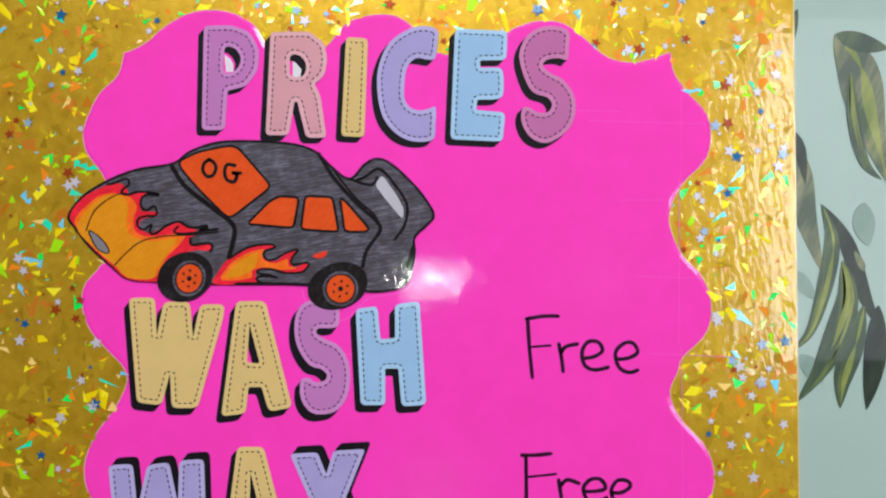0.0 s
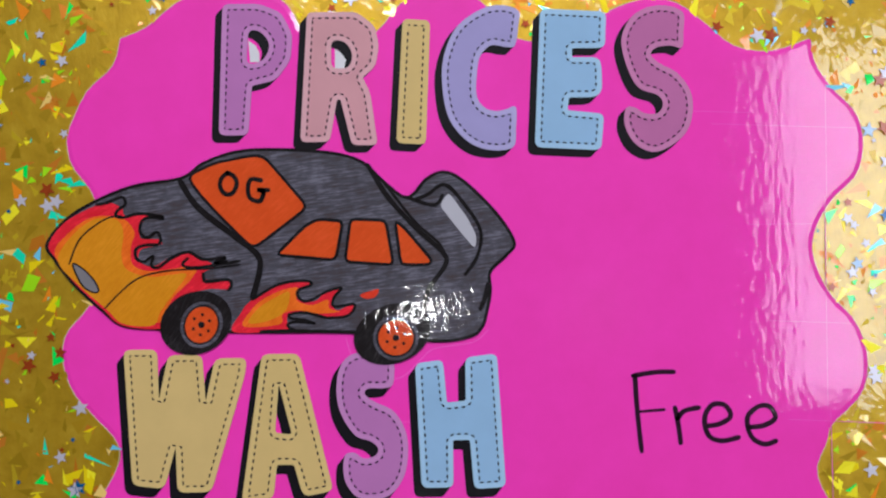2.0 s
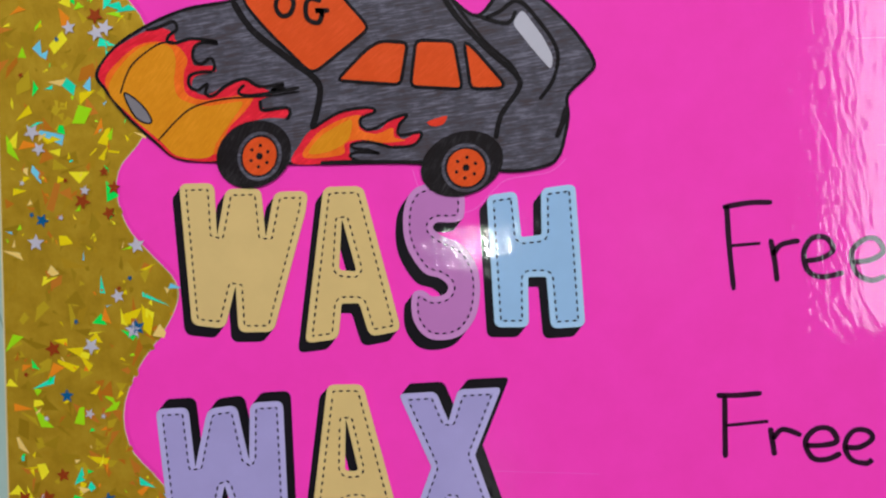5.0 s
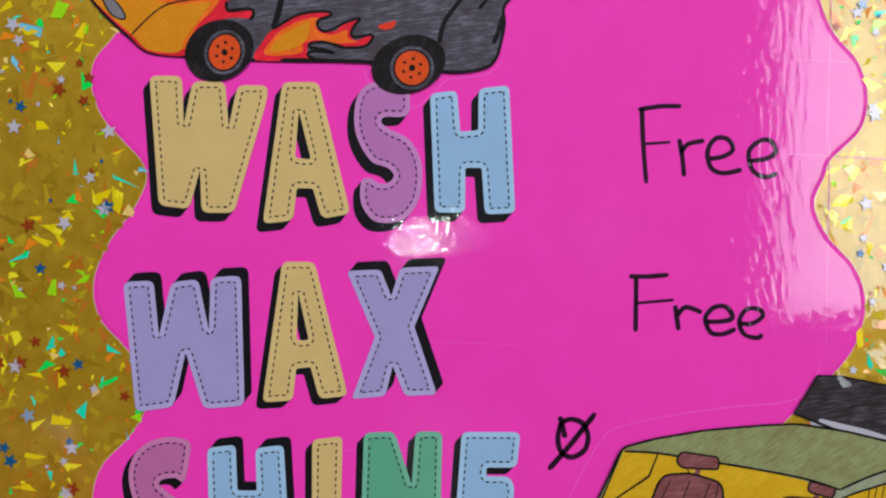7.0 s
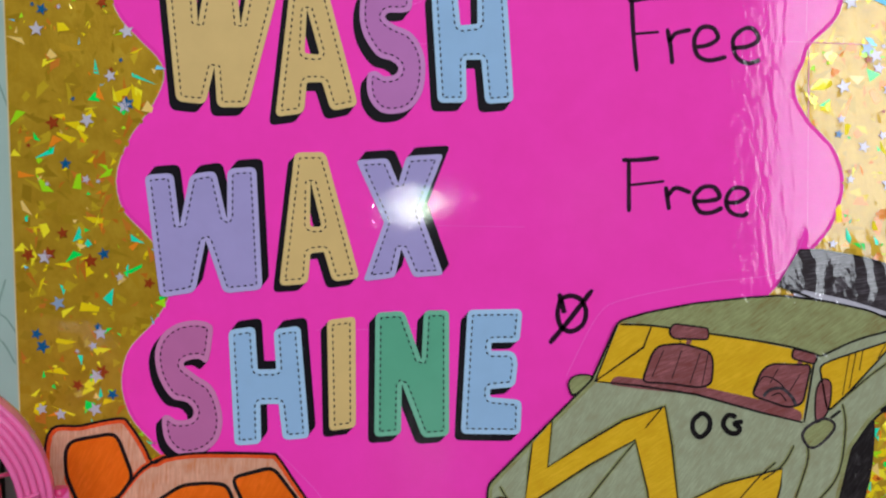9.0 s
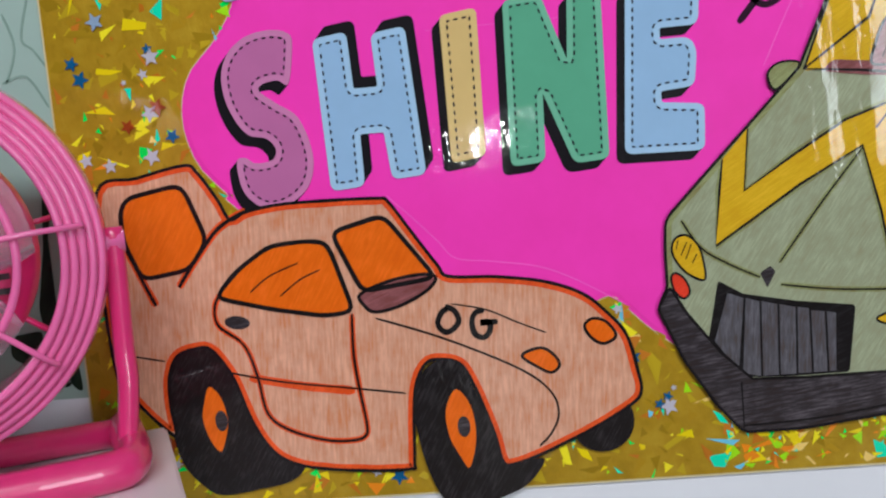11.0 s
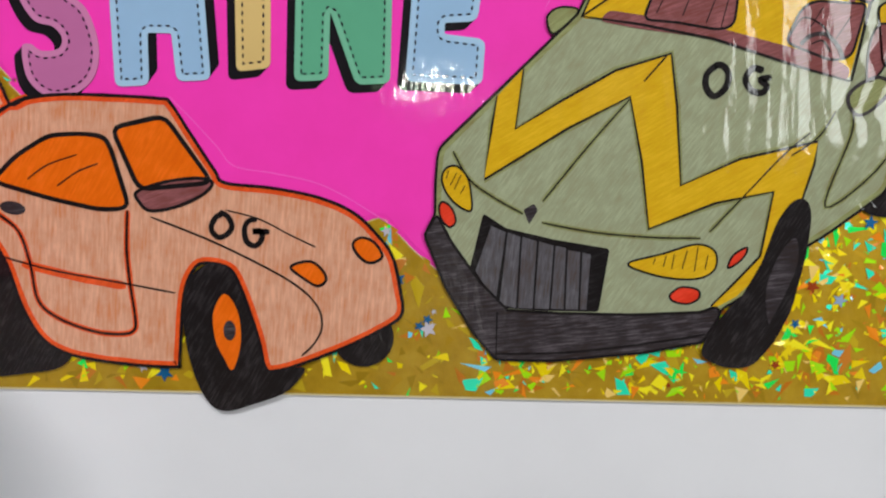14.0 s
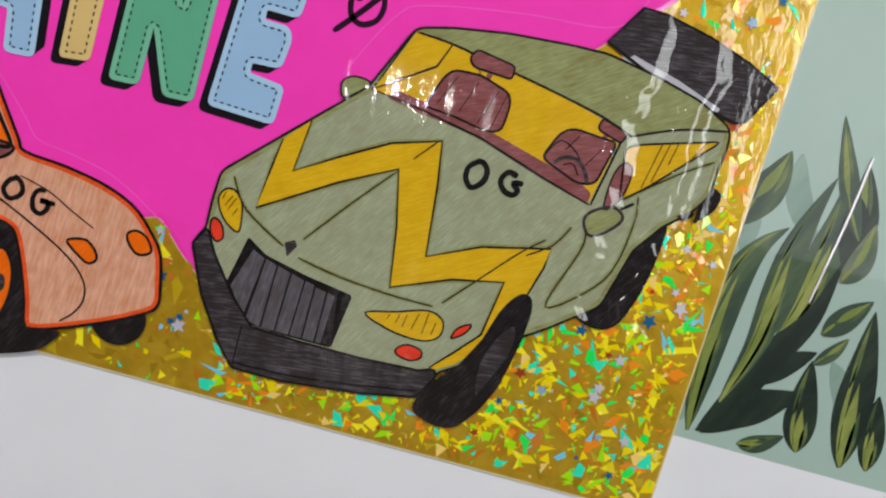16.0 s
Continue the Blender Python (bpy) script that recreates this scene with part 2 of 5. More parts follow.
def even(pts, step):
    """Points along a closed line at even steps."""
    a = np.array(pts + pts[:1])
    s = np.r_[0, np.cumsum(np.hypot(*np.diff(a, axis=0).T))]
    m = max(8, int(s[-1] / step))
    x = np.linspace(0, s[-1], m, endpoint=False)
    return list(zip(np.interp(x, s, a[:, 0]), np.interp(x, s, a[:, 1])))


def stitches(outline, d, depth, parent, grow=False):
    path = even(inset(even(outline, 0.7), -d if grow else d), 0.35)
    bm, n = bmesh.new(), len(path)
    period = 11
    for i in range(0, n - 7, period):
        if (Vector(path[i]) - Vector(path[i + 6])).length < 2.6:
            ribbon(bm, [path[i], path[i + 3], path[i + 6]], 0.95, depth - 0.2, depth)
    return part("stitching", bm, M["stitch"], parent, "printed dark dashed stitch line")

# ---- the poster ----
poster = thing("car_wash_poster", "large gold holographic foil poster with a bright pink scalloped panel, laminated", "poster")
W, H = 554, 711
paper("board", [(0, 0), (W, 0), (W, H), (0, H)], 2.5, "board", poster, 2.5)
paper("foil_sheet", [(1, 1), (W - 1, 1), (W - 1, H - 1), (1, H - 1)], 2.8, "foil", poster, label="gold holographic foil")
edge = spline([(92.0, 596.0), (106.0, 602.0), (122.0, 615.0), (141.0, 624.0), (164.0, 624.0), (183.0, 614.0), (194.0, 596.0), (212.0, 591.0), (231.0, 598.0), (245.0, 614.0), (260.0, 620.0), (279.0, 620.0), (293.0, 611.0), (303.0, 597.0), (320.0, 592.0), (341.0, 596.0), (357.0, 608.0), (377.0, 615.0), (396.0, 613.0), (412.0, 601.0), (427.0, 589.0), (447.0, 586.0), (469.0, 593.0)], False)
edge += spline([(469.0, 593.0), (471.0, 579.0), (480.0, 565.0), (492.0, 552.0), (496.0, 536.0), (492.0, 518.0), (478.0, 504.0), (469.0, 489.0), (467.0, 474.0), (475.0, 454.0), (489.0, 438.0), (495.0, 418.0), (491.0, 399.0), (475.0, 383.0)] + [(472.0, 374.0), (466.0, 358.0), (474.0, 340.0), (490.0, 322.0), (496.0, 301.0), (490.0, 278.0), (479.0, 263.0)], False)
edge += [(332.0, 114.0), (307.0, 71.0), (282.0, 64.0)]
edge += spline([(282.0, 64.0), (270.0, 74.0), (260.0, 84.0), (250.0, 89.0), (210.0, 72.0), (112.0, 122.0), (80.0, 148.0)] + [(80.0, 151.0), (67.0, 167.0), (62.0, 188.0), (67.0, 208.0), (82.0, 224.0), (92.0, 241.0), (90.0, 262.0), (79.0, 277.0), (66.0, 292.0), (63.0, 312.0), (71.0, 333.0), (85.5, 353.0), (92.5, 368.0)] + [(90.5, 379.0), (79.5, 391.0), (67.5, 405.0), (62.0, 422.0), (64.0, 436.0), (74.0, 448.0), (81.0, 461.0), (83.0, 487.0), (78.0, 510.0), (66.0, 527.0), (63.0, 542.0)], False)
edge += spline([(65.0, 548.0), (74.0, 567.0), (88.0, 581.0), (92.0, 596.0)], False)
panel = paper("scalloped_panel", inset(even(edge, 1.5), 2.5), 3.4, "pink", poster, 0.5, "bright pink card with a scalloped edge")


def sloped_rim(loop, width, low, high):
    """The card's edge, pressed down a little under the film all the way round."""
    bm, n = bmesh.new(), len(loop)
    pts = [Vector(p) for p in loop]
    way = 1 if sum(pts[i - 1].x * pts[i].y - pts[i].x * pts[i - 1].y for i in range(n)) > 0 else -1
    rows = []
    for i in range(n):
        d = (pts[(i + 2) % n] - pts[i - 2]).normalized()
        q = pts[i] + Vector((-d.y, d.x)) * width * way
        rows.append((bm.verts.new(at(pts[i], low)), bm.verts.new(at(q, high))))
    for i in range(n):
        (a, b), (c, d) = rows[i], rows[(i + 1) % n]
        f = bm.faces.new((a, c, d, b))
        f.smooth = True
    bmesh.ops.recalc_face_normals(bm, faces=bm.faces[:])
    return bm


part("pressed_rim", sloped_rim(even(edge, 3.0), 3.0, 2.84, 3.42), M["pink"], poster, "pink card edge pressed down under the film")
drawn("panel_rim", edge[::2], 0.45, 2.96, "board", poster, True, False, "thin pale cut edge")


def within(p, loop):
    x, y, c = p[0], p[1], False
    for (a, b), (d, e) in zip(loop, loop[1:] + loop[:1]):
        if (b > y) != (e > y) and x < (d - a) * (y - b) / (e - b) + a:
            c = not c
    return c


def shards(name, count, material, small, large, seed, tilt, depth, zone=(4, W - 4, 4, H - 4)):
    """Splinters of the foil's holographic pattern, each tilted its own way."""
    rng, bm, made = random.Random(seed), bmesh.new(), 0
    while made < count:
        c = (rng.uniform(*zone[:2]), rng.uniform(*zone[2:]))
        if within(c, edge[::3]):
            continue
        made += 1
        n, r, t0 = rng.choice((3, 3, 3, 4)), small + (large - small) * rng.random() ** 1.8, rng.uniform(0, 6.28)
        long, turn = rng.uniform(0.9, 1.9), rng.uniform(0, 6.28)
        tu, tv = rng.gauss(0, tilt), rng.gauss(0, tilt)
        vs = []
        for k in range(n):
            a = t0 + 6.28 * (k + rng.uniform(-0.4, 0.4)) / n
            u, v = r * long * math.cos(a), r / long * math.sin(a)
            u, v = u * math.cos(turn) - v * math.sin(turn), u * math.sin(turn) + v * math.cos(turn)
            vs.append(bm.verts.new(at((min(max(c[0] + u, 1), W - 1), min(max(c[1] + v, 1), H - 1)), depth + min(0.22, max(-0.1, u * tu + v * tv)))))
        bm.faces.new(vs)
    return tagged(part(name, bm, M[material], poster, "tiny rainbow splinter pattern of the gold foil, bright flashes painted in"), kind="stuff")


shards("dull_glitter", 3000, "dull", 1.5, 6.0, 5, 0.05, 2.95)
# Bright splinters carry painted glints; the lower right corner gets extra ones.
shards("bright_glitter", 1900, "shard", 1.0, 5.8, 8, 0.16, 3.05)
shards("corner_glitter", 1300, "shard", 1.0, 5.4, 9, 0.16, 3.1, (300, W - 4, 4, 190))


def letter(name, outline, material, shift, holes=(), slit=None):
    """A cut-out letter with a printed block shadow and a stitched border."""
    ob = thing("letter", "%s cut-out letter %s with dashed stitching and black shadow" % (material, name), "letter", "cut-out letters on the poster")
    bm = bmesh.new()
    for k in range(1, 6):
        f = k / 5
        move = lambda loop: [(p[0] + shift[0] * f, p[1] + shift[1] * f) for p in loop]
        plate(bm, move(outline), 3.25, 3.75 - 0.03 * k, [move(h) for h in holes])
    part("shadow", bm, M["black"], ob, "black printed block shadow")
    if slit:
        paper("slit", slit, 3.85, "white", ob, 0.5, "white paper showing through")
    paper("face", outline, 4.2, material + "_rim", ob, 0.9, "paler cut border", holes)
    paper("inlay", inset(even(outline, 0.7), 2.7), 4.28, material, ob, 0.3, holes=[inset(even(h, 0.7), -2.5) for h in holes])
    stitches(outline, 3.3, 4.4, ob)
    for h in holes:
        stitches(h, 3.0, 4.4, ob, True)
    return ob


D1, D4, D9 = (-4.0, -4.0), (-4.0, -5.0), (-4.0, -4.0)
U9 = (4.0, 5.0)
letter("P", rounded([(148.0, 614.0), (168.0, 614.0), (180.0, 609.0), (186.0, 597.0), (185.0, 583.0), (177.0, 572.0), (164.0, 569.0), (162.0, 542.0), (146.0, 542.0)], 3.8), "mauve", D1, [rounded([(162.0, 600.0), (169.0, 599.0), (174.0, 592.0), (172.0, 585.0), (167.0, 581.0), (161.0, 581.0)], 4)], [(162.0, 594.0), (166.0, 591.0), (168.0, 587.0), (168.0, 582.0), (163.0, 582.0)])
letter("R", rounded([(194.0, 609.0), (221.0, 609.0), (231.0, 601.0), (233.0, 590.0), (231.0, 579.0), (224.0, 573.0), (228.0, 565.0), (232.0, 536.0), (218.0, 536.0), (212.0, 561.0), (210.0, 561.0), (206.0, 538.0), (190.0, 538.0)], 3.4), "blush", D1, [rounded([(207.0, 594.0), (215.0, 593.0), (219.0, 586.0), (217.0, 578.0), (207.0, 578.0)], 4)], [(209.0, 589.0), (212.0, 587.0), (215.0, 583.0), (214.0, 578.0), (209.0, 578.0)])
letter("I", rounded([(246.0, 605.0), (261.0, 604.0), (258.0, 536.0), (242.0, 537.0)], 3.4), "ochre", D1)
letter("C", spline([(309.0, 609.0), (309.0, 601.0), (307.0, 590.0), (302.0, 589.0), (294.0, 590.0), (288.0, 584.0), (286.0, 573.0), (286.0, 562.0), (290.0, 556.0), (296.0, 554.0), (302.0, 555.0), (307.0, 556.0), (307.0, 545.0), (305.0, 534.0), (291.0, 533.0), (279.0, 539.0), (270.0, 552.0), (267.0, 572.0), (269.0, 587.0), (276.0, 601.0), (289.0, 610.0), (300.0, 612.0)]), "lavender", D1)
letter("E", rounded([(321.0, 610.0), (357.0, 608.0), (356.0, 588.0), (338.0, 588.0), (338.0, 583.0), (352.0, 583.0), (354.0, 579.0), (354.0, 564.0), (350.0, 561.0), (336.0, 561.0), (335.0, 554.0), (355.0, 552.0), (353.0, 532.0), (317.0, 534.0)], 4), "blue", D1)
letter("S", spline([(399.0, 607.0), (399.0, 597.0), (398.0, 588.0), (392.0, 589.0), (384.0, 588.0), (381.0, 584.0), (386.0, 579.0), (395.0, 574.0), (402.0, 564.0), (403.0, 552.0), (399.0, 541.0), (389.0, 533.0), (380.0, 531.0), (371.0, 536.0), (366.0, 546.0), (367.0, 555.0), (372.0, 555.0), (377.0, 552.0), (384.0, 552.0), (387.0, 557.0), (384.0, 562.0), (374.0, 566.0), (368.0, 577.0), (365.0, 592.0), (370.0, 604.0), (379.0, 610.0), (390.0, 611.0)]), "rose", D1)
letter("W", rounded([(95.0, 427.0), (113.0, 427.0), (114.0, 400.0), (119.0, 424.0), (137.0, 424.0), (139.0, 399.0), (144.0, 422.0), (161.0, 422.0), (160.0, 413.0), (142.0, 351.0), (124.0, 351.0), (123.0, 375.0), (117.0, 353.0), (100.0, 355.0)], 4.2), "ochre", D4)
letter("A", rounded([(169.0, 424.0), (189.0, 424.0), (207.0, 351.0), (191.0, 348.0), (186.0, 365.0), (177.0, 365.0), (175.0, 347.0), (158.0, 345.0)], 4.2), "ochre", D4, [rounded([(178.0, 408.0), (185.0, 381.0), (176.0, 382.0)], 2)])
letter("S", spline([(239.0, 421.0), (240.0, 415.0), (239.0, 407.0), (234.0, 405.0), (226.0, 405.0), (224.0, 402.0), (229.0, 398.0), (239.0, 393.0), (245.0, 384.0), (247.0, 373.0), (245.0, 359.0), (238.0, 349.0), (228.0, 346.0), (219.0, 348.0), (213.0, 357.0), (213.0, 369.0), (218.0, 371.0), (223.0, 368.0), (229.0, 369.0), (231.0, 373.0), (227.0, 377.0), (219.0, 380.0), (212.0, 390.0), (209.0, 401.0), (210.0, 414.0), (215.0, 422.0), (225.0, 425.0), (235.0, 424.0)]), "mauve", D4)
letter("H", rounded([(251.0, 418.0), (266.0, 420.0), (268.0, 397.0), (278.0, 398.0), (278.0, 421.0), (295.0, 423.0), (299.0, 352.0), (282.0, 351.0), (280.0, 377.0), (271.0, 377.0), (271.0, 352.0), (254.0, 352.0)], 3.8), "blue", D4)
letter("W", rounded([(80.0, 312.0), (97.0, 313.0), (100.0, 282.0), (107.0, 312.0), (122.0, 314.0), (128.0, 285.0), (129.0, 315.0), (146.0, 316.0), (148.0, 243.0), (125.0, 241.0), (115.0, 273.0), (108.0, 242.0), (87.0, 239.0)], 4.2), "lavender", U9)
letter("A", rounded([(169.0, 324.0), (187.0, 324.0), (206.0, 249.0), (190.0, 247.0), (185.0, 265.0), (177.0, 264.0), (175.0, 246.0), (158.0, 245.0)], 3.8), "ochre", D9, [rounded([(178.0, 307.0), (184.0, 280.0), (177.0, 280.0)], 2)])
letter("X", rounded([(205.0, 319.0), (224.0, 320.0), (230.0, 305.0), (235.0, 321.0), (257.0, 322.0), (243.0, 288.0), (256.0, 250.0), (238.0, 249.0), (231.0, 266.0), (227.0, 249.0), (208.0, 247.0), (221.0, 282.0)], 3), "lavender", U9)
letter("S", spline([(117.0, 222.0), (117.0, 213.0), (114.0, 200.0), (109.0, 202.0), (102.0, 201.0), (100.0, 198.0), (107.0, 192.0), (117.0, 184.0), (122.0, 167.0), (119.0, 153.0), (109.0, 145.0), (97.0, 144.0), (88.0, 152.0), (86.0, 166.0), (90.0, 168.0), (95.0, 165.0), (103.0, 166.0), (105.0, 171.0), (101.0, 176.0), (92.0, 179.0), (85.0, 191.0), (83.0, 205.0), (87.0, 216.0), (96.0, 223.0), (108.0, 225.0)]), "rose", D9)
letter("H", rounded([(127.0, 219.0), (143.0, 221.0), (144.0, 195.0), (155.0, 195.0), (154.0, 219.0), (170.0, 221.0), (174.0, 153.0), (158.0, 152.0), (156.0, 174.0), (145.0, 174.0), (145.0, 150.0), (129.0, 149.0)], 3.8), "blue", U9)
letter("I", rounded([(186.0, 224.0), (203.0, 226.0), (202.0, 159.0), (186.0, 157.0)], 3.4), "ochre", D9)
letter("N", rounded([(215.0, 228.0), (232.0, 229.0), (242.0, 199.0), (244.0, 229.0), (259.0, 229.0), (258.0, 153.0), (242.0, 152.0), (230.0, 185.0), (229.0, 154.0), (213.0, 153.0)], 3.8), "green", D9)
letter("E", rounded([(270.0, 229.0), (303.0, 229.0), (301.0, 209.0), (284.0, 209.0), (284.0, 204.0), (297.0, 204.0), (300.0, 198.0), (298.0, 182.0), (283.0, 181.0), (283.0, 176.0), (302.0, 174.0), (301.0, 153.0), (265.0, 154.0)], 4), "blue", D9)


def written(name, strokes, width, parent, depth=3.7, material="marker", label="black marker handwriting"):
    bm = bmesh.new()
    for s in strokes:
        ribbon(bm, spline(s, False, 5) if len(s) > 2 else s, width, 3.2, depth)
    return part(name, bm, M[material], parent, label)


written("handwritten_free", [[(369.0, 411.0), (370.0, 391.0), (372.0, 369.0)], [(367.0, 410.0), (380.0, 412.0), (391.0, 412.0)], [(371.0, 391.0), (385.0, 392.0)], [(390.0, 394.0), (392.0, 383.0), (393.0, 373.0)], [(391.0, 386.0), (395.0, 391.0), (404.0, 393.0)], [(407.0, 383.0), (414.0, 384.0), (420.0, 388.0), (417.0, 394.0), (410.0, 394.0), (406.0, 387.0), (408.0, 378.0), (415.0, 375.0), (425.0, 377.0)], [(429.0, 382.0), (438.0, 383.0), (444.0, 387.0), (441.0, 393.0), (435.0, 393.0), (429.0, 387.0), (431.0, 377.0), (438.0, 373.0), (445.0, 375.0)]], 2.6, poster)
written("handwritten_free", [[(367.0, 317.0), (367.0, 301.0), (367.0, 286.0)], [(363.0, 317.0), (373.0, 317.0), (385.0, 318.0)], [(367.0, 302.0), (388.0, 304.0)], [(389.0, 301.0), (390.0, 294.0), (391.0, 287.0)], [(390.0, 295.0), (395.0, 300.0), (404.0, 297.0)], [(406.0, 292.0), (414.0, 292.0), (421.0, 294.0), (418.0, 300.0), (411.0, 300.0), (406.0, 294.0), (409.0, 286.0), (416.0, 285.0), (423.0, 288.0)], [(425.0, 291.0), (432.0, 291.0), (438.0, 295.0), (436.0, 299.0), (429.0, 299.0), (425.0, 292.0), (428.0, 285.0), (435.0, 283.0), (438.0, 285.0)]], 2.6, poster)
written("handwritten_zero", [[(326.0, 235.0), (324.0, 226.0), (326.0, 218.0), (332.0, 215.0), (339.0, 219.0), (341.0, 227.0), (338.0, 234.0), (332.0, 236.5), (326.5, 235.0)], [(319.0, 208.0), (331.0, 222.0), (345.0, 240.0)], [(325.0, 238.0), (327.0, 231.0), (328.0, 226.0)]], 3.0, poster)


def star_mesh():
    bm = bmesh.new()
    rim = [((1 if k % 2 == 0 else 0.45) * math.cos(math.pi * k / 5), (1 if k % 2 == 0 else 0.45) * math.sin(math.pi * k / 5)) for k in range(10)]
    front = [bm.verts.new((x, -0.0001, z)) for x, z in rim]
    back = [bm.verts.new((x, 0, z)) for x, z in rim]
    bm.faces.new(front)
    for k in range(10):
        bm.faces.new((front[k], back[k], back[(k + 1) % 10], front[(k + 1) % 10]))
    me = bpy.data.meshes.new("star")
    bm.to_mesh(me)
    bm.free()
    me.materials.append(M["star"])
    return me


def scatter_stars(count, covered):
    """Small foil stars printed all over the gold, outside the pink panel."""
    rng, me, made = random.Random(21), star_mesh(), 0
    while made < count:
        c = (rng.uniform(8, W - 8), rng.uniform(8, H - 8))
        if within(c, edge[::3]) or any(within(c, s) for s in covered):
            continue
        made += 1
        ob = new("star", me)
        ob.parent = poster
        r = rng.choice((0.0016, 0.0028, 0.0038, 0.0046))
        x, y, z = at(c, 3.75)
        ob.matrix_world = Matrix.LocRotScale((x, y, z), Euler((0, rng.uniform(0, 6.28), 0)), (r, 1, r))


# Clear tape edges: the highlight along each is painted as a paler pink line.
for s in ([(404.0, 553.0), (434.0, 552.0)], [(413.0, 546.0), (492.0, 543.0)], [(476.0, 572.0), (475.0, 506.0)], [(442.0, 439.0), (487.0, 437.0)], [(451.0, 386.0), (511.0, 383.0)], [(474.0, 391.0), (474.0, 276.0)], [(432.0, 491.0), (468.0, 491.0)], [(474.0, 506.0), (472.5, 391.0)], [(239.0, 280.0), (305.0, 278.0)], [(208.0, 388.0), (277.0, 386.0)], [(179.0, 218.0), (260.0, 218.0)]):
    part("tape_edge", ribbon(bmesh.new(), s, 0.5, 3.25, 3.42), M["tape"], poster, "edge of a clear tape strip, its glint painted pale pink")

# ---- the cars: drawn on paper, cut out and glued on ----
def wheel(parent, tyre, rim=None, hub=None, bolts=0, rim_material="orange"):
    t = paper("tyre", oval(*tyre), 5.0, "tyre_ink", parent, 0.35, "black ink tyre")
    if rim:
        part("tyre_line", ribbon(bmesh.new(), oval(rim[0], rim[1] * 1.22, rim[2] * 1.2, rim[3]), 1.6, 4.9, 5.1, True), M["grey_pencil"], t)
        r = paper("rim", oval(*rim), 5.25, rim_material, t, 0.3, "orange rim")
        for k in range(bolts):
            a = 2 * math.pi * k / bolts + 0.4
            paper("bolt", oval((rim[0][0] + 0.55 * rim[1] * math.cos(a), rim[0][1] + 0.55 * rim[2] * math.sin(a)), 0.9, 0.9, 0, 8), 5.4, "ink", t, 0.2)
        if bolts:
            paper("axle_cap", oval(rim[0], 1.8, 1.8, 0, 10), 5.42, "ink", t, 0.2)
    if hub:
        paper("hub", oval(*hub), 5.45, "black_pencil", t, 0.25, "grey drawn hub")
    return t


def initials(parent, strokes, width, depth=5.2):
    bm = bmesh.new()
    for s in strokes:
        ribbon(bm, spline(s, False, 5) if len(s) > 2 else s, width, depth - 0.3, depth)
    return part("lettering", bm, M["ink"], parent, "thick black hand-drawn letters OG")


def shrunk(loop, f):
    m = [sum(p[k] for p in loop) / len(loop) for k in (0, 1)]
    return [(m[0] + (p[0] - m[0]) * f, m[1] + (p[1] - m[1]) * f) for p in loop]


# the grey car with flames
black_car = thing("car_cutout", "dark grey pencil-drawn race car cutout with red and yellow flames", "car cutout", "car cutouts on the poster")
shell = [(54.0, 484.0), (64.0, 497.0), (80.0, 507.0), (101.0, 515.0), (126.0, 519.0), (138.0, 527.0), (156.0, 533.0), (178.0, 534.0), (206.0, 532.0), (223.0, 527.0), (235.0, 516.0), (245.0, 508.0), (251.0, 509.0), (258.0, 517.0), (267.0, 521.0), (278.0, 516.0), (295.0, 499.0), (305.0, 483.0), (301.0, 476.0), (292.0, 467.0), (292.0, 457.0), (290.0, 446.0), (287.0, 437.0), (280.0, 432.0), (261.0, 430.0), (222.0, 435.0), (155.0, 436.0), (114.0, 438.0), (95.0, 440.0), (84.0, 448.0), (68.0, 463.0), (58.0, 476.0)]
body = paper("body", spline(shell), 4.6, "grey_pencil", black_car, 0.9, "grey pencil body")
drawn("outline", shell, 1.7, 4.8, "ink", body, True)
flame = paper("hood_flame", spline([(55.0, 484.0), (64.0, 496.0), (81.0, 505.0), (88.0, 506.0), (94.0, 503.0), (96.0, 499.0), (106.0, 500.0), (115.0, 499.0), (106.0, 496.0), (104.0, 487.0), (114.0, 486.0), (115.0, 483.0), (105.0, 481.0), (103.0, 476.0), (107.0, 472.0), (113.0, 472.0), (121.0, 477.0), (130.0, 479.0), (140.0, 474.0), (144.0, 471.0), (138.0, 468.0), (140.0, 464.0), (153.0, 463.0), (151.0, 459.0), (140.0, 459.0), (124.0, 454.0), (118.0, 439.0), (95.0, 440.0), (84.0, 449.0), (69.0, 463.0), (59.0, 476.0)]), 4.85, "flame_red", body, 0.25, "red flame shading on the hood")
paper("flame_middle", shrunk(spline([(56.0, 479.0), (65.0, 492.0), (78.0, 500.0), (94.0, 499.0), (101.0, 491.0), (99.0, 483.0), (100.0, 473.0), (109.0, 469.0), (121.0, 470.0), (136.0, 471.0), (132.0, 463.0), (123.0, 454.0), (118.0, 444.0), (115.0, 440.0), (95.0, 441.0), (85.0, 449.0), (70.0, 462.0)]), 0.95), 4.95, "flame_orange", flame, 0.2, "orange flame")
paper("flame_core", spline([(60.0, 475.0), (67.0, 488.0), (79.0, 497.0), (91.0, 497.0), (95.0, 490.0), (94.0, 478.0), (97.0, 470.0), (109.0, 466.0), (121.0, 467.0), (129.0, 467.0), (122.0, 457.0), (115.0, 447.0), (111.0, 440.0), (95.0, 441.0), (86.0, 449.0), (71.0, 462.0)]), 5.05, "flame_yellow", flame, 0.2, "yellow flame core")
